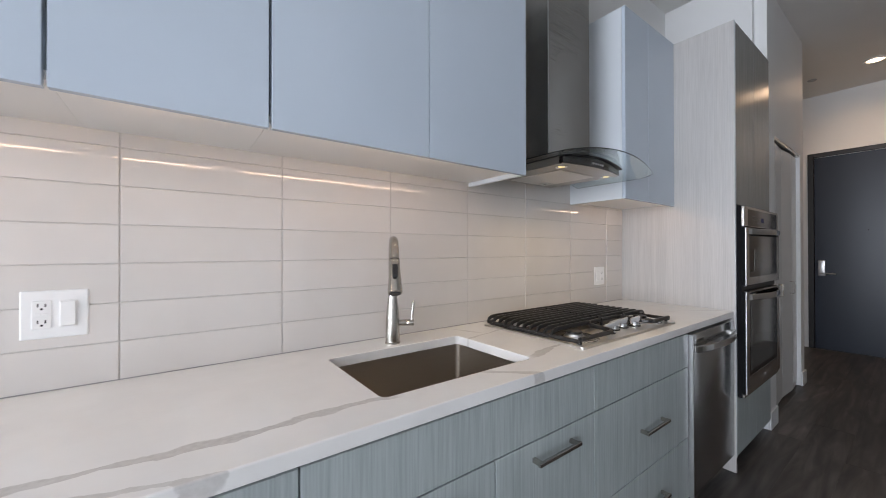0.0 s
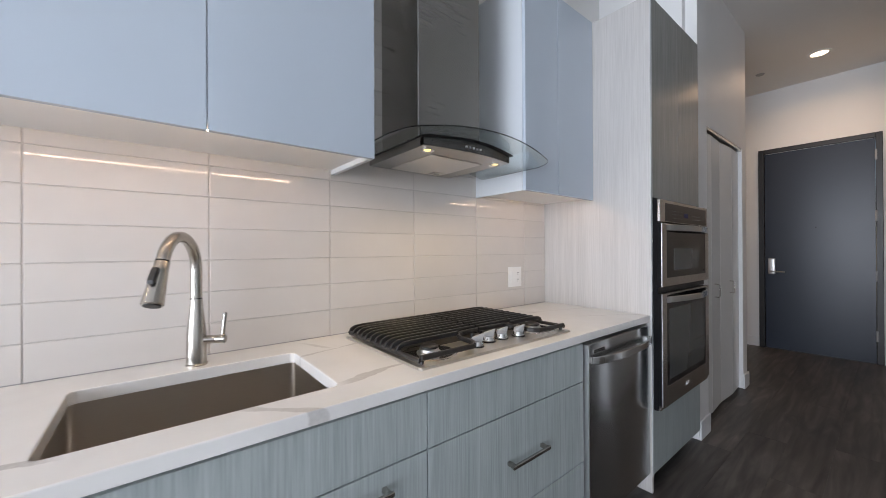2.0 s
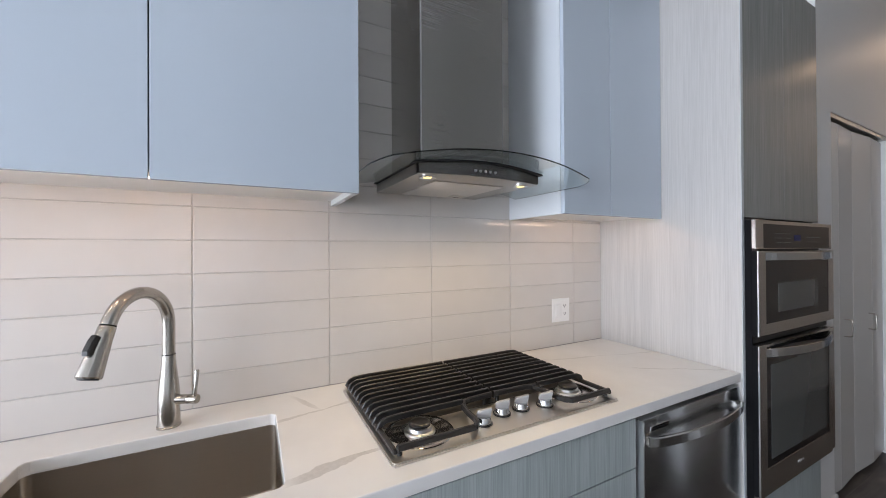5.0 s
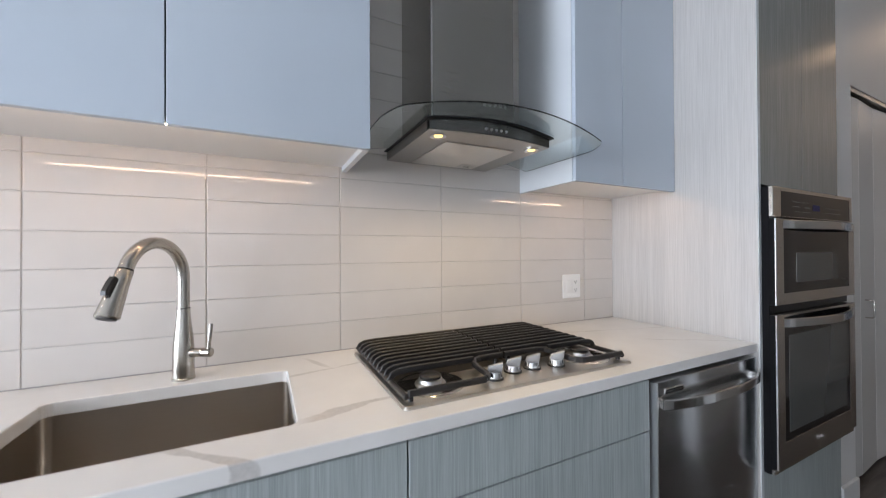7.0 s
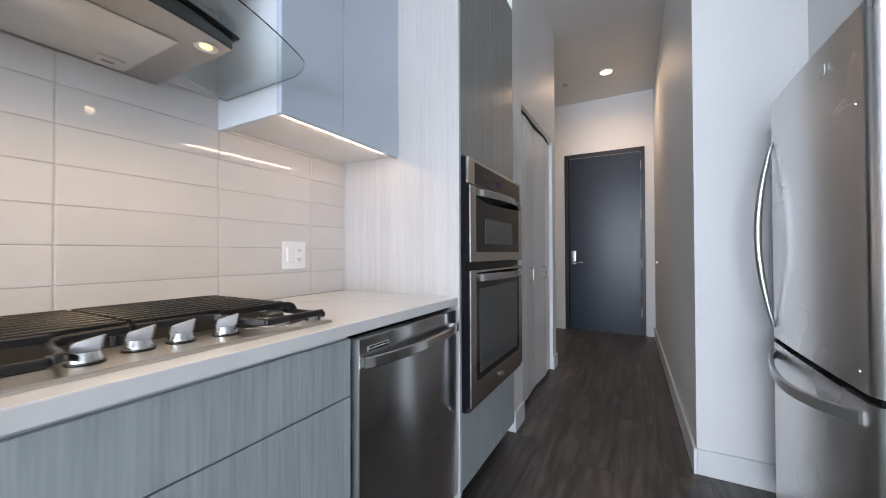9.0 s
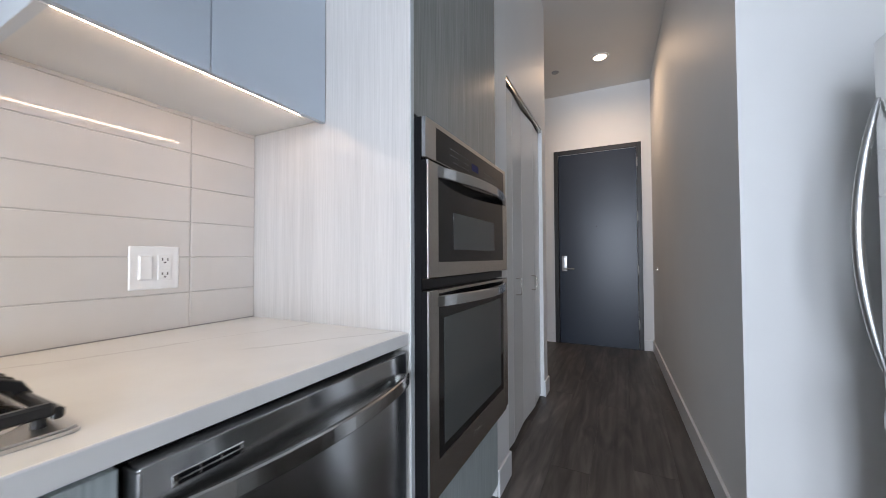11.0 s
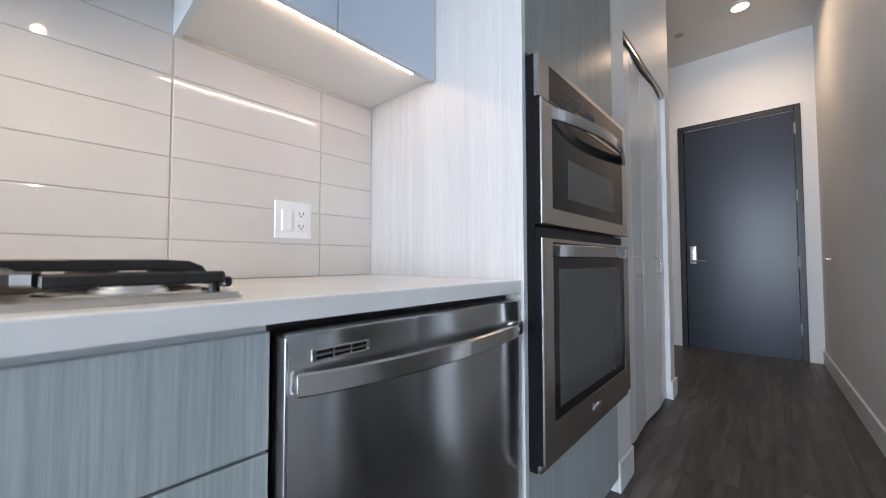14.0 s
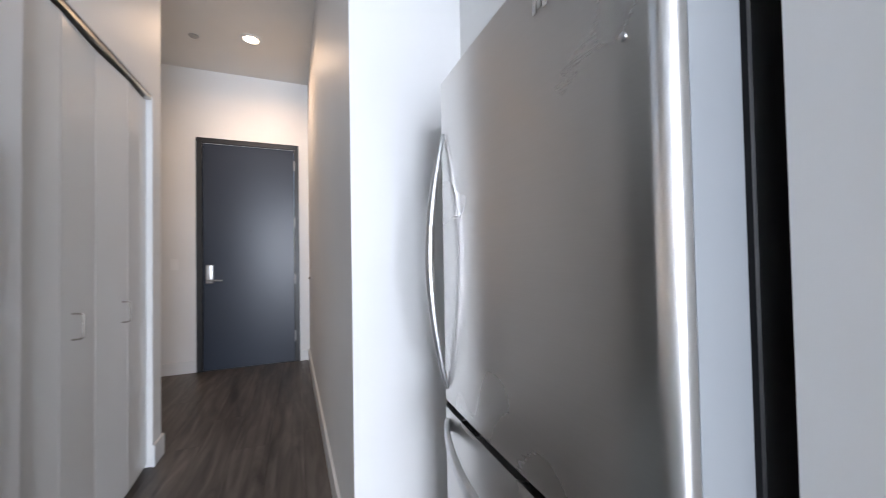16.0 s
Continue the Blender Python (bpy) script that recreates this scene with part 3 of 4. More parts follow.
def cooktop():
    x0, x1, y0, y1 = 0.03, 0.795, -0.588, -0.078
    c = thing("cooktop", ((x0 + x1) / 2, -0.33, TOPZ), "steel gas cooktop with black cast iron grates", "cooktop")
    bm = prism(rounded(x0, x1, y0, y1, 0.012, 3), TOPZ + 0.0005, TOPZ + 0.008)
    bmesh.ops.bevel(bm, geom=[e for e in bm.edges if all(v.co.z > TOPZ + 0.007 for v in e.verts)], offset=0.003, segments=2, affect="EDGES")
    tray = part("tray", bm, TRAY, c)
    zt = TOPZ + 0.008
    part("well", prism(rounded(x0 + 0.02, x1 - 0.02, -0.425, y1 - 0.012, 0.02, 3), zt, zt + 0.0015), WELL, tray, "steel burner well darkened for grate shade")
    for i, (bx, by, r) in enumerate(((0.145, -0.475, 0.029), (0.15, -0.2, 0.032), (0.41, -0.26, 0.05), (0.67, -0.2, 0.036), (0.69, -0.47, 0.03))):
        bu = part("burner", lathe([(r + 0.013, 0), (r + 0.011, 0.004), (r + 0.005, 0.006), (r + 0.002, 0.014), (r - 0.004, 0.017)], (bx, by, zt + 0.0005)), SATIN, c, "aluminium gas burner", True)
        part("dish", lathe([(r + 0.062, 0.0), (r + 0.058, 0.0022), (r + 0.05, 0.0012), (r + 0.027, 0.0002)], (bx, by, zt + 0.0003), 40), DISH, bu, "polished burner dish", True) if by < -0.4 else None
        part("cap", lathe([(r, 0.0), (r, 0.005), (r - 0.003, 0.008), (r - 0.012, 0.009)], (bx, by, zt + 0.0175)), IRON, bu, "black burner cap", True)
    zg = 0.958
    for side in (0, 1):
        a, b = (x0 + 0.008, 0.408) if side == 0 else (0.416, x1 - 0.008)
        mid = 0.264 if side == 0 else 0.606
        outer = a if side == 0 else b
        sg = 1 if side == 0 else -1
        g = part("grate", box(min(outer, mid) + (0.01 if side == 0 else 0), max(outer, mid) - (0 if side == 0 else 0.01), -0.569, -0.557, 0.934, 0.95, 0.003), IRON, c, "black cast iron grate")
        fr = bmesh.new()
        pts = [(mid, -0.563, 0.944), (mid + sg * 0.014, -0.55, 0.944), (mid + sg * 0.02, -0.53, 0.944), (mid + sg * 0.022, -0.49, 0.945), (mid + sg * 0.027, -0.455, 0.947), (mid + sg * 0.04, -0.437, 0.95), (mid + sg * 0.062, -0.43, 0.951), ((b if side == 0 else a), -0.428, 0.952)]
        band(pts, 0.016, 0.012, (0, 0, 1), fr)
        part("front_rail", fr, IRON, g)
        part("outer_rail", box(outer - 0.006 + (0.006 if side == 0 else -0.006), outer + 0.006 + (0.006 if side == 0 else -0.006), -0.565, -0.095, 0.928, 0.942, 0.003), IRON, g)
        inner = b if side == 0 else a
        part("inner_rail", box(inner - (0.01 if side == 0 else 0), inner + (0 if side == 0 else 0.01), -0.43, -0.095, 0.938, 0.956, 0.002), IRON, g)
        for i in range(11):
            y = -0.1 - 0.345 * i / 10
            end = inner if y > -0.425 else mid + sg * 0.03
            pts = [(outer + sg * 0.003, y, 0.934), (outer + sg * 0.012, y, 0.95), (outer + sg * 0.026, y, zg - 0.002), (outer + sg * 0.06, y, zg), (end, y, zg)]
            part("bar", band(pts, 0.0085, 0.016, (0, 1, 0)), IRON, g)
        for px in (a + 0.02, b - 0.02):
            for py in (-0.11, -0.555 if abs(px - outer) < 0.05 else -0.42):
                part("foot", rod((px, py, zt), (px, py, 0.944), 0.007, 0.006, 10), IRON, g)
    for kx, ky in ((0.316, -0.52), (0.396, -0.498), (0.466, -0.498), (0.548, -0.512)):
        kn = part("knob", lathe([(0.0225, 0.0), (0.0232, 0.002), (0.0225, 0.007), (0.0205, 0.010), (0.020, 0.0155), (0.0185, 0.0175)], (kx, ky, zt + 0.0025), 28), CHROME, c, "silver control knob", True)
        gr = box(-0.007, 0.007, -0.02, 0.02, 0, 0.025, 0.0026, 2)
        for v in gr.verts:
            v.co.y += -0.006 * v.co.z / 0.03
            v.co.z -= 0.30 * (v.co.y + 0.02) * v.co.z / 0.025 * (1 if v.co.z > 0.012 else 0)
        gr.transform(Matrix.Translation((kx, ky, zt + 0.0185)) @ Matrix.Rotation(radians(58), 4, "Z"))
        part("grip", gr, GRIP, kn, "grey wedge grip", True)
        part("skirt", lathe([(0.026, 0), (0.026, 0.0024)], (kx, ky, zt + 0.0002)), BLACK, kn)


cooktop()


def dishwasher():
    x0, x1 = 0.825, 1.426
    d = thing("dishwasher", ((x0 + x1) / 2, -0.3, 0), "built-in dark stainless steel dishwasher under the worktop", "dishwasher")
    part("body", box(x0 - 0.008, x1 + 0.006, -0.6, -0.03, 0.1, 0.872), BLACK, d)
    part("toe_plate", box(x0, x1, -0.56, -0.545, 0, 0.1), BLACK, d)
    door = part("door", box(x0, x1, -0.645, -0.602, 0.105, 0.866, 0.006, 3), DWSTEEL, d, "brushed dark steel door", True)
    part("edge", box(x0 - 0.0015, x0 + 0.004, -0.648, -0.61, 0.105, 0.862, 0.001), SATIN, door)
    pts = [(x0 + 0.012 + (x1 - x0 - 0.03) * i / 20, -0.656 - 0.04 * math.sin(math.pi * i / 20) ** 0.7, 0.8) for i in range(21)]
    part("handle", band(pts, 0.032, 0.012, (0, 0, 1)), BAR, door, "curved steel handle")
    for hx in (x0 + 0.02, x1 - 0.026):
        part("bracket", box(hx - 0.008, hx + 0.008, -0.656, -0.644, 0.787, 0.813, 0.002), STEEL, door)
    v = part("vent", box(x0 + 0.036, x0 + 0.134, -0.6475, -0.644, 0.823, 0.84, 0.001), CHROME, door, "chrome steam vent")
    for k in (0.8275, 0.8352):
        for i in range(3):
            part("slot", box(x0 + 0.043 + 0.029 * i, x0 + 0.069 + 0.029 * i, -0.6482, -0.647, k - 0.002, k + 0.002), SLOT, v)
    bm = bmesh.new()
    for i, w in enumerate((0.012, 0.008, 0.011)):
        box(1.215 + i * 0.013, 1.215 + i * 0.013 + 0.009, -0.6458, -0.6445, 0.43, 0.43 + w, bm=bm)
    part("badge", bm, CHROME, door)


dishwasher()


def tall_unit():
    u = thing("tall_oven_cabinet", (1.8, -0.3, 0), "tall grey wood-grain cabinet that holds the wall oven", "cabinet")
    part("end_panel", box(PX0, PX1, -0.648, 0.0055, 0.0, 2.57, 0.001), PALEWOOD, u, "pale striped wood-look end panel")
    part("edge_band", box(PX0 + 0.0005, PX1 - 0.0005, -0.6505, -0.6482, 0.085, 2.57), EDGE, u)
    part("side_panel", box(TALL1 - 0.018, TALL1, -0.54, 0.0055, 0.0, 2.57, bm=box(TALL1 - 0.018, TALL1, -0.628, -0.5402, 0.09, 2.57)), TALLWOOD, u)
    part("top_panel", box(PX1, TALL1 - 0.018, -0.62, 0.0055, 2.55, 2.569), TALLWOOD, u)
    part("back_panel", box(PX1, TALL1 - 0.018, -0.05, 0.0055, 0.1, 2.549), CARCASS, u)
    part("oven_shelf", box(PX1, TALL1 - 0.018, -0.62, -0.051, 0.4, 0.418), CARCASS, u)
    part("upper_shelf", box(PX1, TALL1 - 0.018, -0.62, -0.051, 1.512, 1.53), CARCASS, u)
    part("toe_kick", box(PX1, TALL1 - 0.018, -0.56, -0.545, 0.0, 0.1), CARCASS, u)
    mid = (PX1 + TALL1) / 2
    for a, b in ((PX1 + 0.001, mid), (mid, TALL1)):
        part("door", box(a + 0.001, b - 0.001, -0.648, -0.629, 1.522, 2.568, 0.0012), TALLWOOD, u)
    part("drawer", box(PX1 + 0.002, TALL1 - 0.001, -0.648, -0.629, 0.09, 0.424, 0.0012), BASEWOOD, u)


tall_unit()


def ring_frame(x0, x1, z0, z1, ix0, ix1, iz0, iz1, y0, y1):
    """A flat frame with an opening, front at y0."""
    bm = bmesh.new()
    box(x0, ix0, y0, y1, z0, z1, 0.002, bm=bm)
    box(ix1, x1, y0, y1, z0, z1, 0.002, bm=bm)
    box(ix0 - 0.001, ix1 + 0.001, y0 + 0.0003, y1, z0 + 0.001, iz0, bm=bm)
    box(ix0 - 0.001, ix1 + 0.001, y0 + 0.0003, y1, iz1, z1 - 0.001, bm=bm)
    return bm


def wall_oven():
    x0, x1, yf = 1.459, 2.208, -0.692
    o = thing("wall_oven", (1.83, -0.4, 0.42), "built-in stainless steel microwave and oven combination", "oven")
    part("body", box(x0 + 0.006, x1 - 0.046, -0.655, -0.08, 0.43, 1.505), BLACK, o)
    part("side_trim", box(x0 - 0.0025, x0 + 0.003, -0.672, -0.651, 0.425, 1.509, 0.001), SLOT, o)
    cp = part("control_panel", ring_frame(x0, x1, 1.396, 1.51, x0 + 0.062, x1 - 0.028, 1.399, 1.495, yf + 0.006, -0.655), OVENSTEEL, o, "steel control panel frame")
    face = part("control_glass", box(x0 + 0.062, x1 - 0.028, yf + 0.0075, -0.66, 1.399, 1.495), BLACKGLASS, cp, "black glass touch panel")
    bm = bmesh.new()
    for i in range(7):
        for j in range(3):
            if random.random() < 0.8:
                w = random.uniform(0.008, 0.016)
                box(1.62 + i * 0.022, 1.62 + i * 0.022 + w, yf + 0.0066, yf + 0.008, 1.42 + j * 0.019, 1.4225 + j * 0.019, bm=bm)
    for i in range(6):
        for j in range(2):
            box(1.93 + i * 0.026, 1.942 + i * 0.026, yf + 0.0066, yf + 0.008, 1.425 + j * 0.02, 1.4275 + j * 0.02, bm=bm)
    tagged(part("touch_marks", bm, MARK, face), kind="stuff")
    part("display", box(1.80, 1.865, yf + 0.0068, yf + 0.008, 1.43, 1.455), CLOCK, face, "dim blue clock display")
    for nm, z0, z1, iz0, iz1, win, hz in (("microwave_door", 1.06, 1.388, 1.104, 1.378, (1.63, 2.03, 1.142, 1.258), 1.366), ("oven_door", 0.45, 1.024, 0.54, 1.014, (1.56, 2.11, 0.57, 0.94), 0.99)):
        d = part(nm, ring_frame(x0, x1, z0, z1, x0 + 0.064, x1 - 0.062, iz0, iz1, yf, -0.657), OVENSTEEL, o, "steel framed glass door")
        part("door_glass", box(x0 + 0.064, x1 - 0.062, yf + 0.002, -0.66, iz0, iz1), BLACKGLASS, d, "black door glass")
        part("window", box(win[0], win[1], yf + 0.0012, yf + 0.004, win[2], win[3]), OVENGLASS, d, "dark oven window")
        n = 24
        pts = [(x0 + 0.058 + (x1 - x0 - 0.078) * i / n, yf + 0.006 - 0.053 * math.sin(math.pi * i / n) ** 0.85, hz) for i in range(n + 1)]
        part("handle", band(pts, 0.034, 0.011, (0, 0, 1)), BAR, d, "wide curved steel handle")
        part("edge_trim", box(x0 - 0.001, x0 + 0.004, yf - 0.0012, yf + 0.0035, z0, z1, 0.0008), SATIN, d)
        part("door_side", box(x0 - 0.0015, x0 + 0.0005, yf + 0.004, -0.656, z0, z1), SLOT, d, "black door edge")
    bm = bmesh.new()
    for i, w in enumerate((0.02, 0.012, 0.016, 0.01)):
        box(1.795 + i * 0.018, 1.807 + i * 0.018, yf - 0.0008, yf + 0.001, 0.487, 0.487 + w, bm=bm)
    part("badge", bm, CHROME, o)
    part("vent_strip", box(x0 + 0.004, x1 - 0.004, -0.668, -0.655, 1.027, 1.056, 0.002), BLACK, o)
    part("bottom_trim", box(x0, x1, -0.683, -0.655, 0.426, 0.445, 0.002), OVENSTEEL, o)


wall_oven()


def upper_unit(x0, x1, zb, label, seams, gap_under, lips=(False, False)):
    u = thing("wall_cabinet", ((x0 + x1) / 2, -0.17, zb), label, "cabinet", "upper kitchen cabinets")
    za, zc = (zb if k else zb + gap_under + 0.018 for k in lips)
    xa, xc = (x0 + (0.0175 if lips[0] else -0.0016), x1 + (-0.0175 if lips[1] else 0.0016 if x1 < 1 else -0.0005))
    # exposed sides get the lightened laminate, with their light painted in
    part("side_panel", box(x0 + 0.0005, x0 + 0.0175, -0.322, 0.0055, za, 2.57), LITPANEL if lips[0] else GLOSS, u)
    part("side_panel", box(x1 - 0.0175, x1 - 0.0005, -0.322, 0.0055, zc, 2.57), LITPANEL if lips[1] else GLOSS, u)
    part("bottom_panel", box(xa, xc, -0.322, 0.0055, zb + gap_under, zb + gap_under + 0.018), UNDER, u, "white cabinet underside")
    part("top_panel", box(x0 + 0.0175, x1 - 0.0175, -0.322, 0.0055, 2.552, 2.57), UNDER, u)
    cuts = [x0, *seams, x1]
    for a, b in zip(cuts, cuts[1:]):
        part("door", box(a + 0.0015, b - 0.0015, -0.341, -0.323, zb, 2.57, 0.001), GLOSS, u)
    part("led_channel", box(x0 + 0.02, x1 - 0.06, -0.314, -0.304, zb + 0.0106, zb + gap_under + 0.001), UNDER, u) if gap_under > 0.012 else None
    strip = part("led_strip", box(x0 + 0.02, x1 - 0.06, -0.313, -0.305, zb + min(gap_under - 0.0012, 0.0094), zb + min(gap_under - 0.0002, 0.0105)), UNDER, u, "lit warm led strip")
    bm = bmesh.new()
    count = int((x1 - x0 - 0.09) / 0.0155)
    for i in range(count):
        cx = x0 + 0.03 + 0.0155 * i
        box(cx - 0.0066, cx + 0.0066, -0.3108, -0.3074, zb + 0.0066, zb + min(gap_under - 0.0013, 0.0093), bm=bm)
    tagged(part("led_chips", bm, LED, strip, "glowing warm white diodes"), kind="stuff")
    return u


upper_unit(-2.2, -1.302, 1.561, "pale gloss wall cabinet with handleless doors", [-1.75], 0.018)
upper_unit(-1.298, -0.922, 1.561, "narrow pale gloss wall cabinet with one door", [], 0.018)
upper_unit(-0.918, 0.024, 1.561, "pale gloss wall cabinet with two doors over the sink", [-0.447], 0.018, (False, True))
upper_unit(0.816, 1.436, 1.538, "pale gloss wall cabinet beside the tall end panel", [1.085], 0.0125, (True, False))


def hood():
    x0, x1 = 0.178, 0.626
    h = thing("range_hood", (0.4, -0.2, 1.6), "dark steel chimney hood with curved glass canopy", "range hood")
    part("chimney", box(0.24, 0.57, -0.285, -0.003, 1.66, CEIL - 0.002, 0.002), CHIMNEY, h, "dark brushed steel chimney")
    part("chimney_edge", box(0.2385, 0.243, -0.2865, -0.282, 1.67, CEIL - 0.003), SATIN, h)
    # lower box with a bowed front
    n = 14
    yf = [-0.402 - 0.03 * math.sin(math.pi * i / n) for i in range(n + 1)]
    plan = [(x0 + (x1 - x0) * i / n, yf[i]) for i in range(n + 1)] + [(x1, -0.004), (x0, -0.004)]
    body = part("body", prism(plan, 1.621, 1.653), HOODSTEEL, h, "brushed steel hood body")
    arch = bmesh.new()
    lo = [(x, y - 0.003, 1.623) for x, y in plan[: n + 1]]
    hi = [(x, y - 0.003, 1.651 + 0.012 * math.sin(math.pi * i / n)) for i, (x, y) in enumerate(plan[: n + 1])]
    va = [[arch.verts.new(p) for p in lo], [arch.verts.new(p) for p in hi]]
    vb = [[arch.verts.new((x, y + 0.02, z)) for x, y, z in lo], [arch.verts.new((x, y + 0.02, z)) for x, y, z in hi]]
    for i in range(n):
        arch.faces.new((va[0][i], va[0][i + 1], va[1][i + 1], va[1][i]))
        arch.faces.new((vb[0][i], vb[0][i + 1], vb[1][i + 1], vb[1][i]))
        arch.faces.new((va[1][i], va[1][i + 1], vb[1][i + 1], vb[1][i]))
        arch.faces.new((va[0][i], va[0][i + 1], vb[0][i + 1], vb[0][i]))
    arch.faces.new((va[0][0], va[1][0], vb[1][0], vb[0][0]))
    arch.faces.new((va[0][n], va[1][n], vb[1][n], vb[0][n]))
    fp = part("front_panel", arch, HOODFRONT, h, "dark steel control strip")
    lip = bmesh.new()
    rows = [[lip.verts.new((0.405 + (x - 0.405) * 1.06, y + dy, z + dz)) for x, y, z in hi] for dy, dz in ((-0.009, 0.0004), (-0.009, 0.0045), (0.026, 0.0045), (0.026, 0.0004))]
    for a, b in ((0, 1), (1, 2), (2, 3), (3, 0)):
        for i in range(n):
            lip.faces.new((rows[a][i], rows[a][i + 1], rows[b][i + 1], rows[b][i]))
    for i in (0, n):
        lip.faces.new([r[i] for r in rows])
    part("lip", lip, BLACK, fp, "black top edge")
    for xa, xb in ((x0 - 0.012, x0 + 0.002), (x1 - 0.002, x1 + 0.012)):
        part("side_lip", box(xa, xb, -0.4, -0.004, 1.6535, 1.6585, 0.001), BLACK, body, "black top edge")
    for i in range(5):
        bx = 0.352 + i * 0.018
        part("button", rod((bx, -0.4325, 1.638), (bx, -0.4385, 1.638), 0.005, 0.004, n=12), SATIN, fp)
    part("filter", box(0.27, 0.54, -0.325, -0.03, 1.6175, 1.622, 0.001), FILTER, body, "mesh grease filter")
    _l = part("latch", box(0.462, 0.516, -0.1, -0.048, 1.6135, 1.618, 0.0012), FILTER, body)
    part("finger_hole", box(0.476, 0.502, -0.08, -0.066, 1.613, 1.6138), NICKEL, _l)
    for lx, ly in HOOD_LAMPS:
        rim = part("lamp_rim", lathe([(0.026, 0.0), (0.026, -0.003), (0.022, -0.003), (0.0138, -0.0005)], (lx, ly, 1.6205)), CHROME, body, "chrome lamp ring", True)
        part("bulb", lathe([(0.0135, -0.001), (0.012, -0.0025), (0.004, -0.003)], (lx, ly, 1.6202)), BULB, rim, "lit halogen lamp", True)
    # glass canopy, arched across and bowed in front
    g = bmesh.new()
    gx0, gx1, nx, ny = 0.03, 0.808, 64, 6
    top, low = [], []
    for i in range(nx + 1):
        u = -1 + 2 * i / nx
        x = gx0 + (gx1 - gx0) * i / nx
        z = 1.676 - 0.048 * u * u
        yfr = -0.535 + 0.045 * u * u + (0.07 * ((abs(u) - 0.88) / 0.12) ** 2.5 if abs(u) > 0.88 else 0)
        col_t, col_l = [], []
        for j in range(ny + 1):
            y = -0.06 + (yfr + 0.06) * j / ny
            col_t.append(g.verts.new((x, y, z + 0.002)))
            col_l.append(g.verts.new((x, y, z - 0.002)))
        top.append(col_t), low.append(col_l)
    for i in range(nx):
        for j in range(ny):
            g.faces.new((top[i][j], top[i + 1][j], top[i + 1][j + 1], top[i][j + 1]))
            g.faces.new((low[i][j], low[i][j + 1], low[i + 1][j + 1], low[i + 1][j]))
        for j in (0, ny):
            g.faces.new((top[i][j], top[i + 1][j], low[i + 1][j], low[i][j]))
    for i in (0, nx):
        for j in range(ny):
            g.faces.new((top[i][j], top[i][j + 1], low[i][j + 1], low[i][j]))
    part("canopy", g, HOODGLASS, h, "curved clear glass canopy", True)


hood()


def outlet_plate(x, z, mirrored, label):
    o = thing("outlet_plate", (x, 0, z), label, "outlet", "wall outlets")
    w, hh = 0.0605, 0.0595
    pl = part("plate", box(x - w, x + w, -0.0085, -0.0002, z - hh, z + hh, 0.004, 3), PLASTIC, o)
    s = -1 if mirrored else 1
    sw, ou = x + s * 0.023, x - s * 0.023
    part("rocker_frame", box(sw - 0.017, sw + 0.017, -0.0095, -0.008, z - 0.034, z + 0.034, 0.001), PLASTIC, pl)
    part("rocker", box(sw - 0.0145, sw + 0.0145, -0.013, -0.009, z - 0.031, z + 0.031, 0.0015), PLASTIC, pl)
    soc = part("socket", box(ou - 0.017, ou + 0.017, -0.0105, -0.008, z - 0.034, z + 0.034, 0.001), PLASTIC, pl)
    for dz in (-0.02, 0.02):
        for dx in (-0.0065, 0.0065):
            part("slot", box(ou + dx - 0.0012, ou + dx + 0.0012, -0.0109, -0.0103, z + dz - 0.001, z + dz + 0.007), SLOT, soc)
        part("earth_hole", rod((ou, -0.0103, z + dz - 0.006), (ou, -0.0109, z + dz - 0.006), 0.0026, n=10), SLOT, soc)
    for dx in (-0.006, 0.006):
        part("test_button", box(ou + dx - 0.0048, ou + dx + 0.0048, -0.0113, -0.0103, z - 0.0035, z + 0.0035, 0.0005), PLASTIC, soc)
    for dx in (-0.023, 0.023):
        for dz in (-0.048, 0.048):
            part("screw", rod((x + dx, -0.0083, z + dz), (x + dx, -0.0091, z + dz), 0.003, n=10), PLASTIC, pl)


outlet_plate(-1.346, 1.104, False, "white double wall plate with socket and switch")
outlet_plate(1.136, 1.093, True, "white double wall plate with switch and socket")


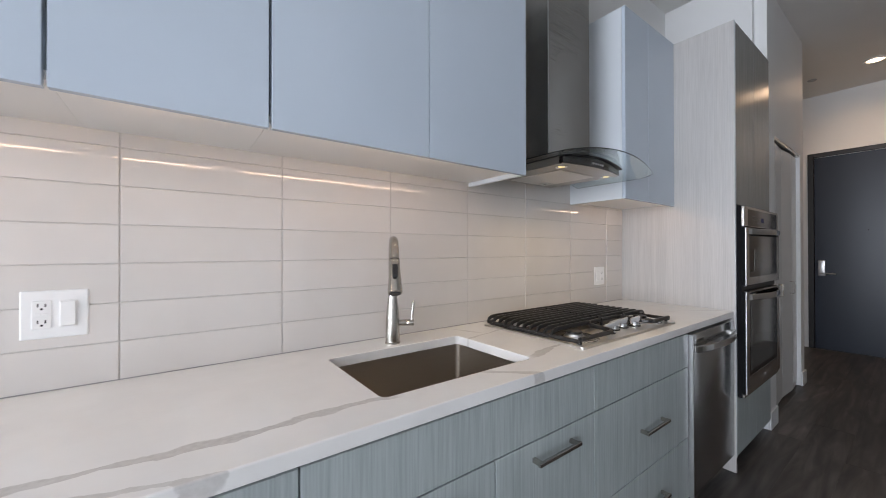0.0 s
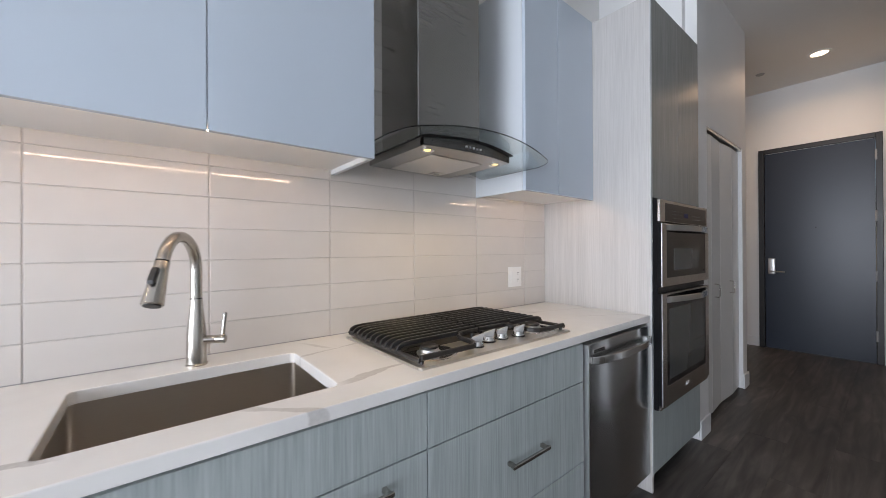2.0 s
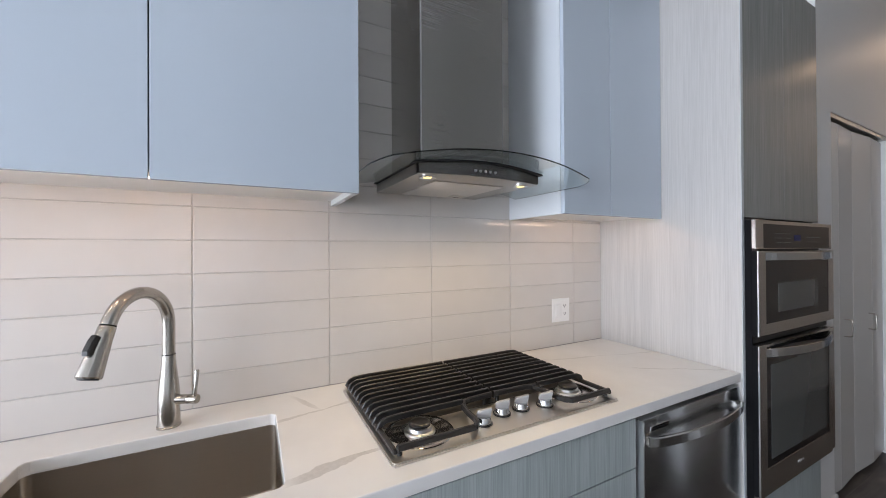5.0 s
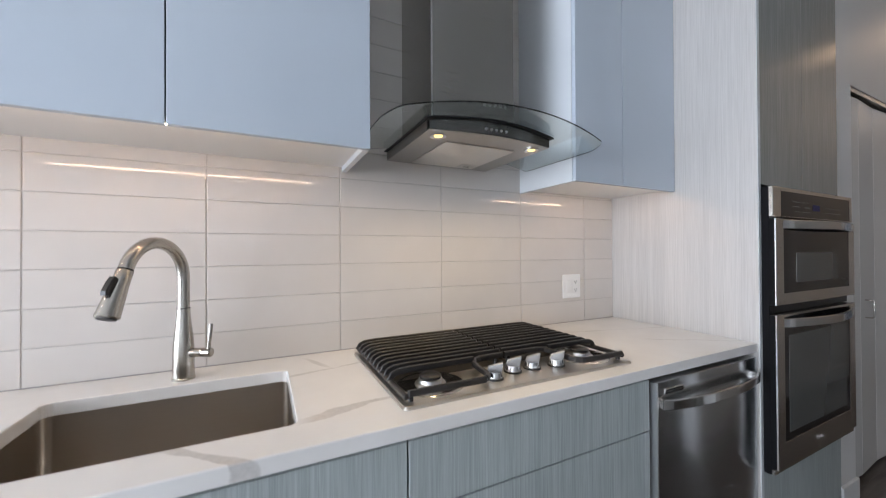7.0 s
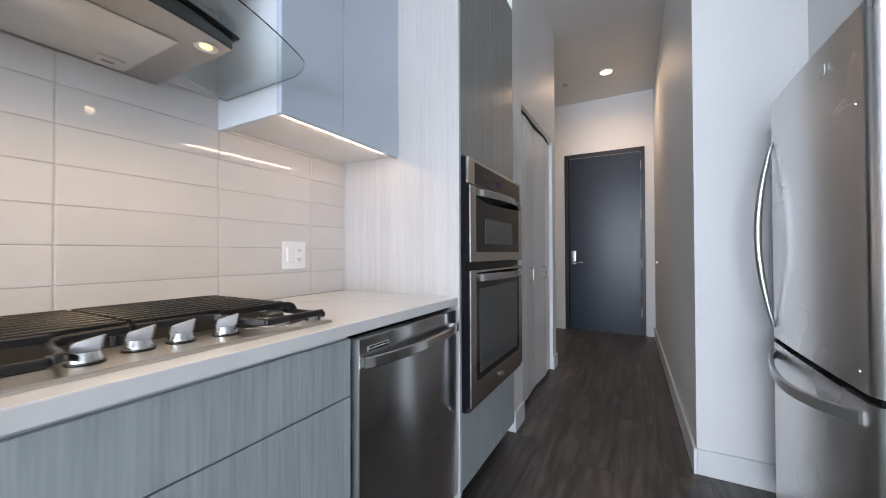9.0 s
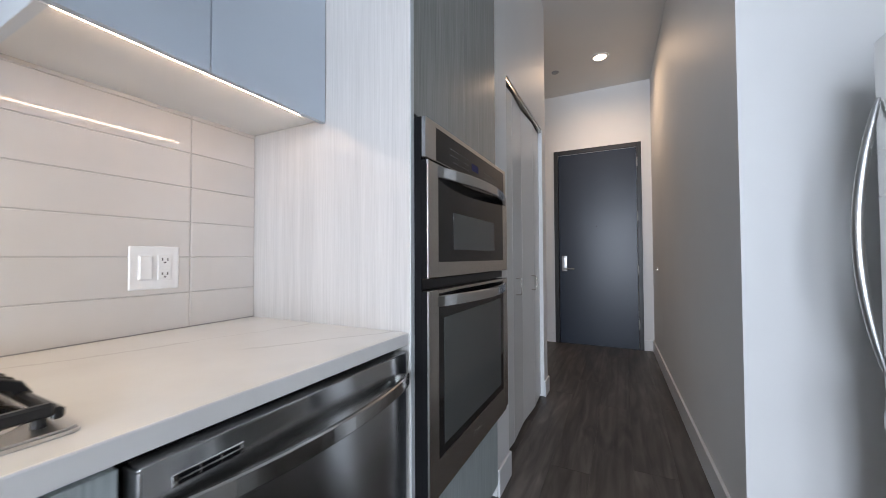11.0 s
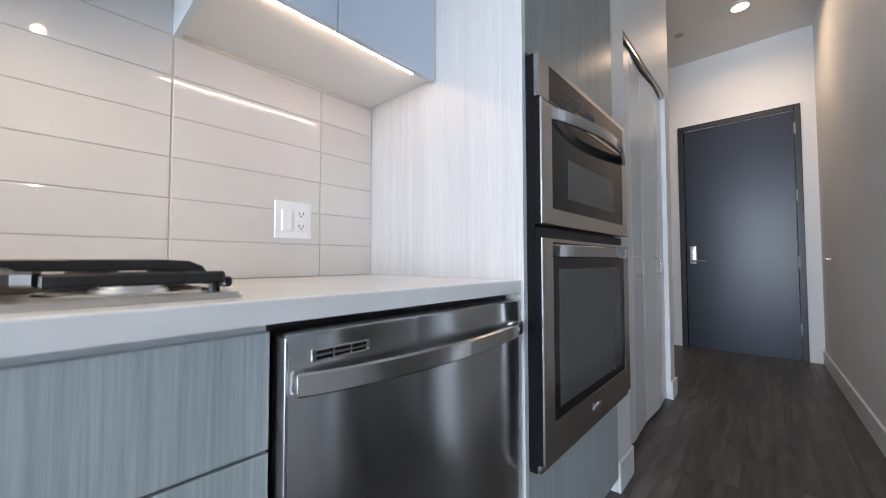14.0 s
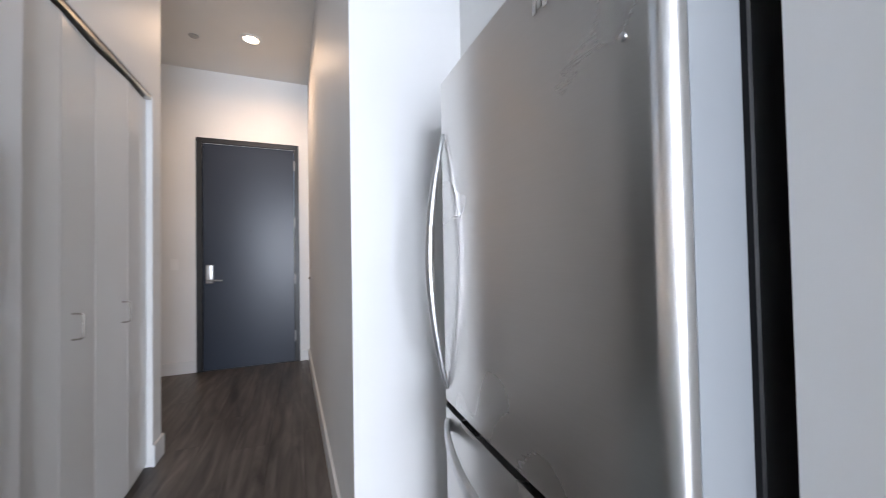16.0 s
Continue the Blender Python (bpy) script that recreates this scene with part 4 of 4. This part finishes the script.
# ---- refrigerator ----
def refrigerator():
    x0, x1, yf = 1.272, 2.005, -1.782
    f = thing("refrigerator", (1.64, -2.15, 0), "tall stainless steel refrigerator with bottom freezer drawer", "refrigerator")
    part("body", box(x0 + 0.003, x1 - 0.003, -2.5, yf - 0.158, 0.02, 1.685, 0.004), FRBODY, f, "black painted cabinet body")
    part("base_grille", box(x0 + 0.02, x1 - 0.02, yf - 0.1, yf - 0.07, 0.0, 0.085), BLACK, f)

    def bowed(z0, z1, r=0.032):
        n = 12
        out = [(x0, yf - 0.132)]
        for i in range(7):
            a = radians(180 - 90 * i / 6)
            out.append((x0 + r + r * math.cos(a), yf - 0.0 - r + r * math.sin(a)))
        for i in range(1, n):
            u = i / n
            out.append((x0 + r + (x1 - x0 - 2 * r) * u, yf + 0.005 * math.sin(math.pi * u)))
        for i in range(7):
            a = radians(90 - 90 * i / 6)
            out.append((x1 - r + r * math.cos(a), yf - r + r * math.sin(a)))
        out.append((x1, yf - 0.132))
        return prism(out, z0, z1)
    up = part("door", bowed(0.762, 1.69), STEELV, f, "brushed steel refrigerator door", True)
    lo = part("freezer_drawer", bowed(0.09, 0.742), STEELV, f, "brushed steel freezer drawer", True)
    part("seal", box(x0 + 0.006, x1 - 0.006, yf - 0.160, yf - 0.131, 0.1, 1.683), SLOT, f)
    part("gap", box(x0 + 0.006, x1 - 0.006, yf - 0.130, yf - 0.012, 0.7425, 0.7615), SLOT, f)
    for panel, z0, z1 in ((up, 0.764, 1.688), (lo, 0.092, 0.74)):
        part("door_side", box(x0 - 0.0012, x0 + 0.001, yf - 0.131, yf - 0.033, z0, z1, 0.0005), FRSIDE, panel, "pale grey painted door edge")
    hx = x1 - 0.045
    n = 22
    pts = [(hx, yf + 0.002 + 0.048 * math.sin(math.pi * i / n) ** 0.9, 0.80 + 0.735 * i / n) for i in range(n + 1)]
    part("handle", tube(pts, [0.0045 + 0.008 * math.sin(math.pi * i / n) ** 0.5 for i in range(n + 1)], 14), SATIN, up, "bowed satin steel handle", True)
    pts = [(x0 + 0.05 + (x1 - x0 - 0.1) * i / n, yf + 0.004 + 0.06 * math.sin(math.pi * i / n) ** 0.7, 0.70 - 0.028 * math.sin(math.pi * i / n)) for i in range(n + 1)]
    part("handle", band(pts, 0.034, 0.014, (0, 0, 1)), SATIN, lo, "bowed satin steel handle")
    part("hinge_cover", box(x0 + 0.005, x0 + 0.085, yf - 0.15, yf - 0.02, 1.6905, 1.715, 0.004), BLACK, f, "black hinge cover")
    for z in (1.458, 0.81):
        part("cap", lathe([(0.0055, 0), (0.005, 0.003), (0.002, 0.0042)], (1.33, yf + 0.0025, z), 16, turn=Matrix.Rotation(radians(-90), 4, "X")), SATIN, up, "", True)
    bm = bmesh.new()
    for i, w in enumerate((0.03, 0.018, 0.026)):
        box(1.475 + i * 0.014, 1.485 + i * 0.014, yf + 0.006, yf + 0.0085, 1.612 - w / 2, 1.612 + w / 2, bm=bm)
    part("badge", bm, CHROME, up)


FRSIDE = painted("pale_fridge_edge", (0.32, 0.34, 0.355), 0.32, 300, 0.1)
FRBODY = painted("grey_fridge_enamel", (0.035, 0.036, 0.038), 0.45, 300, 0.2)
refrigerator()


# ---- corridor ----
def entry_door():
    d = thing("door_1", (XE, -0.875, 0), "closed slate-painted entry door in a dark metal frame", "door", kind="structure")
    fr = bmesh.new()
    box(XE - 0.02, XE + 0.1, -0.42, -0.365, 0, 2.5, 0.003, bm=fr)
    box(XE - 0.02, XE + 0.1, -1.38, -1.33, 0, 2.5, 0.003, bm=fr)
    box(XE - 0.02, XE + 0.1, -1.33, -0.42, 2.445, 2.5, 0.003, bm=fr)
    part("door_frame", fr, FRAMEPAINT, d, "dark painted metal frame")
    leaf = part("door_leaf", box(XE - 0.002, XE + 0.043, -1.327, -0.423, 0.008, 2.441, 0.002), DOORPAINT, d, "slate painted flush leaf")
    part("threshold", box(XE - 0.012, XE + 0.1, -1.33, -0.42, 0.0, 0.008), BLACK, d)
    hy = -0.487
    pl = part("lock_plate", box(XE - 0.03, XE - 0.0015, hy - 0.034, hy + 0.034, 0.93, 1.13, 0.008, 3), SATIN, leaf, "satin steel lock case", True)
    part("door_handle", tube([(XE - 0.03, hy, 0.965), (XE - 0.06, hy, 0.965), (XE - 0.064, hy - 0.01, 0.965), (XE - 0.064, hy - 0.125, 0.963)], 0.0095, 12), SATIN, pl, "lever handle", True)
    for z in (2.26, 1.6, 0.95, 0.3):
        part("hinge", box(XE - 0.025, XE - 0.003, -1.341, -1.324, z - 0.058, z + 0.058, 0.004, 2), HINGE, d, "steel butt hinge", True)
    part("peephole", rod((XE - 0.004, -0.875, 1.5), (XE - 0.001, -0.875, 1.5), 0.006, n=14), SLOT, leaf)


entry_door()


def closet_doors():
    x0, x1, yf = 2.445, 3.56, CF + 0.014
    w = (x1 - x0) / 4
    t = thing("closet_door", (2.98, yf, 0.0), "pair of pale grey bifold closet doors", "door")
    for i in range(4):
        bend = 0.014
        a, b = x0 + w * i + 0.002, x0 + w * (i + 1) - 0.002
        ya, yb = (yf + bend, yf) if i % 2 == 0 else (yf, yf + bend)
        part("leaf", prism([(a, ya), (b, yb), (b, yb + 0.033), (a, ya + 0.033)], 0.022, 2.11), CLOSET, t)
    for hx in (2.81, 3.225):
        part("handle", tube([(hx, yf + 0.004, 0.883), (hx, yf - 0.022, 0.884), (hx, yf - 0.029, 0.89), (hx, yf - 0.03, 0.9), (hx, yf - 0.03, 0.966), (hx, yf - 0.029, 0.976), (hx, yf - 0.022, 0.982), (hx, yf + 0.004, 0.983)], 0.0036, 10), NICKEL, t, "thin satin steel wire pull", True)
    part("track", box(2.432, 3.563, CF + 0.004, CF + 0.05, 2.125, 2.1495), NICKEL, t, "metal top track")


closet_doors()


def downlight():
    d = thing("downlight", (LX, LY, CEIL), "lit round recessed ceiling downlight", "ceiling light")
    part("trim_ring", lathe([(0.09, 0.0), (0.088, -0.006), (0.066, -0.008), (0.063, -0.001)], (LX, LY, CEIL - 0.0005)), TRIM, d, "white trim ring", True)
    part("lens", lathe([(0.063, 0), (0.058, -0.003), (0.02, -0.004)], (LX, LY, CEIL - 0.003)), DOWN, d, "glowing lens", True)


downlight()

_s = thing("sprinkler", (4.85, -0.5, CEIL), "small grey ceiling sprinkler cover", "sprinkler")
part("cover", lathe([(0.04, 0), (0.04, -0.004), (0.034, -0.01), (0.01, -0.012)], (4.85, -0.5, CEIL - 0.0005)), GRIP, _s, smooth=True)

_s = thing("wall_switch", (XE, -0.17, 1.14), "white wall switch beside the entry door", "switch")
_p = part("plate", box(XE - 0.007, XE - 0.0005, -0.205, -0.135, 1.083, 1.197, 0.002), PLASTIC, _s)
part("rocker", box(XE - 0.011, XE - 0.006, -0.186, -0.154, 1.107, 1.173, 0.001), PLASTIC, _p)

_s = thing("door_stop", (5.0, rw(5.0), 0.98), "small steel door stop on the corridor wall", "door stop")
part("plate", rod((5.0, rw(5.0) + 0.0005, 0.98), (5.0, rw(5.0) + 0.006, 0.98), 0.02, n=18), SATIN, _s)
part("bumper", rod((5.0, rw(5.0) + 0.006, 0.98), (5.0, rw(5.0) + 0.03, 0.98), 0.011, n=14), NICKEL, _s)


# ---- tiles and planks ----
def tiles():
    wall = solid("backsplash", box(-2.6, PX0 - 0.0005, -0.0034, 0.0055, TOPZ - 0.01, 2.57), GROUT, "stacked pale grey glazed wall tiles with fine grout", "backsplash")
    part("caulk_line", box(-2.45, PX0 - 0.001, -0.0072, -0.0061, TOPZ + 0.0002, TOPZ + 0.003), CAULK, wall, "thin grey sealant line")
    shared = {}
    g = 0.0026
    for r in range(16):
        z0, z1 = TOPZ + R * r + 0.0012, TOPZ + R * (r + 1) - 0.0012
        for k in range(-6, 4):
            x0, x1 = P * k + g / 2, min(P * (k + 1) - g / 2, PX0 - 0.001)
            if x0 < -2.45:
                continue
            if r >= 7 and k not in (0, 1):
                continue
            if r == 15:
                z1 = min(z1, 2.568)
            key = (round(x1 - x0, 3), round(z1 - z0, 3))
            if key not in shared:
                w, h = key
                bm = box(-w / 2, w / 2, -0.0055, 0, -h / 2, h / 2)
                bmesh.ops.bevel(bm, geom=[e for e in bm.edges if all(v.co.y < -0.005 for v in e.verts)], offset=0.0018, segments=2, profile=0.5, affect="EDGES")
                shared[key] = finish(bm, "tile", TILE)
            t = new("tile", shared[key])
            t.location = ((x0 + x1) / 2, -0.0005, (z0 + z1) / 2)
            t.rotation_euler = (random.uniform(-1, 1) * 0.0007, 0, random.uniform(-1, 1) * 0.0003)
            t.parent = wall


tiles()


def planks():
    fl = bpy.data.objects["floor"]
    shared = {}
    w, length = 0.2, 1.5
    rows = int(8.2 / w)
    field = bmesh.new()
    for j in range(rows):
        y0 = -5.0 + j * w
        x = WX - 0.3 - random.uniform(0, length)
        while x < XE + 0.05:
            a, b = max(x, WX - 0.2), min(x + length, XE + 0.05)
            x += length
            if b - a < 0.02:
                continue
            if not (-2.5 < y0 < 0.9 and b > -2.0):
                box(a + 0.0002, b - 0.0002, y0 + 0.0002, y0 + w - 0.0002, -0.006, 0, bm=field)
                continue
            key = round(b - a, 3)
            if key not in shared:
                bm = box(-key / 2 + 0.0002, key / 2 - 0.0002, -w / 2 + 0.0002, w / 2 - 0.0002, -0.006, 0)
                bmesh.ops.bevel(bm, geom=[e for e in bm.edges if all(v.co.z > -0.001 for v in e.verts)], offset=0.0005, segments=1, affect="EDGES")
                shared[key] = finish(bm, "plank", PLANK)
            p = new("plank", shared[key])
            p.location = ((a + b) / 2, y0 + w / 2, 0.0)
            p.parent = fl
    tagged(part("plank_field", field, PLANK, fl, "dark wood planks of the living room"), kind="stuff")


planks()
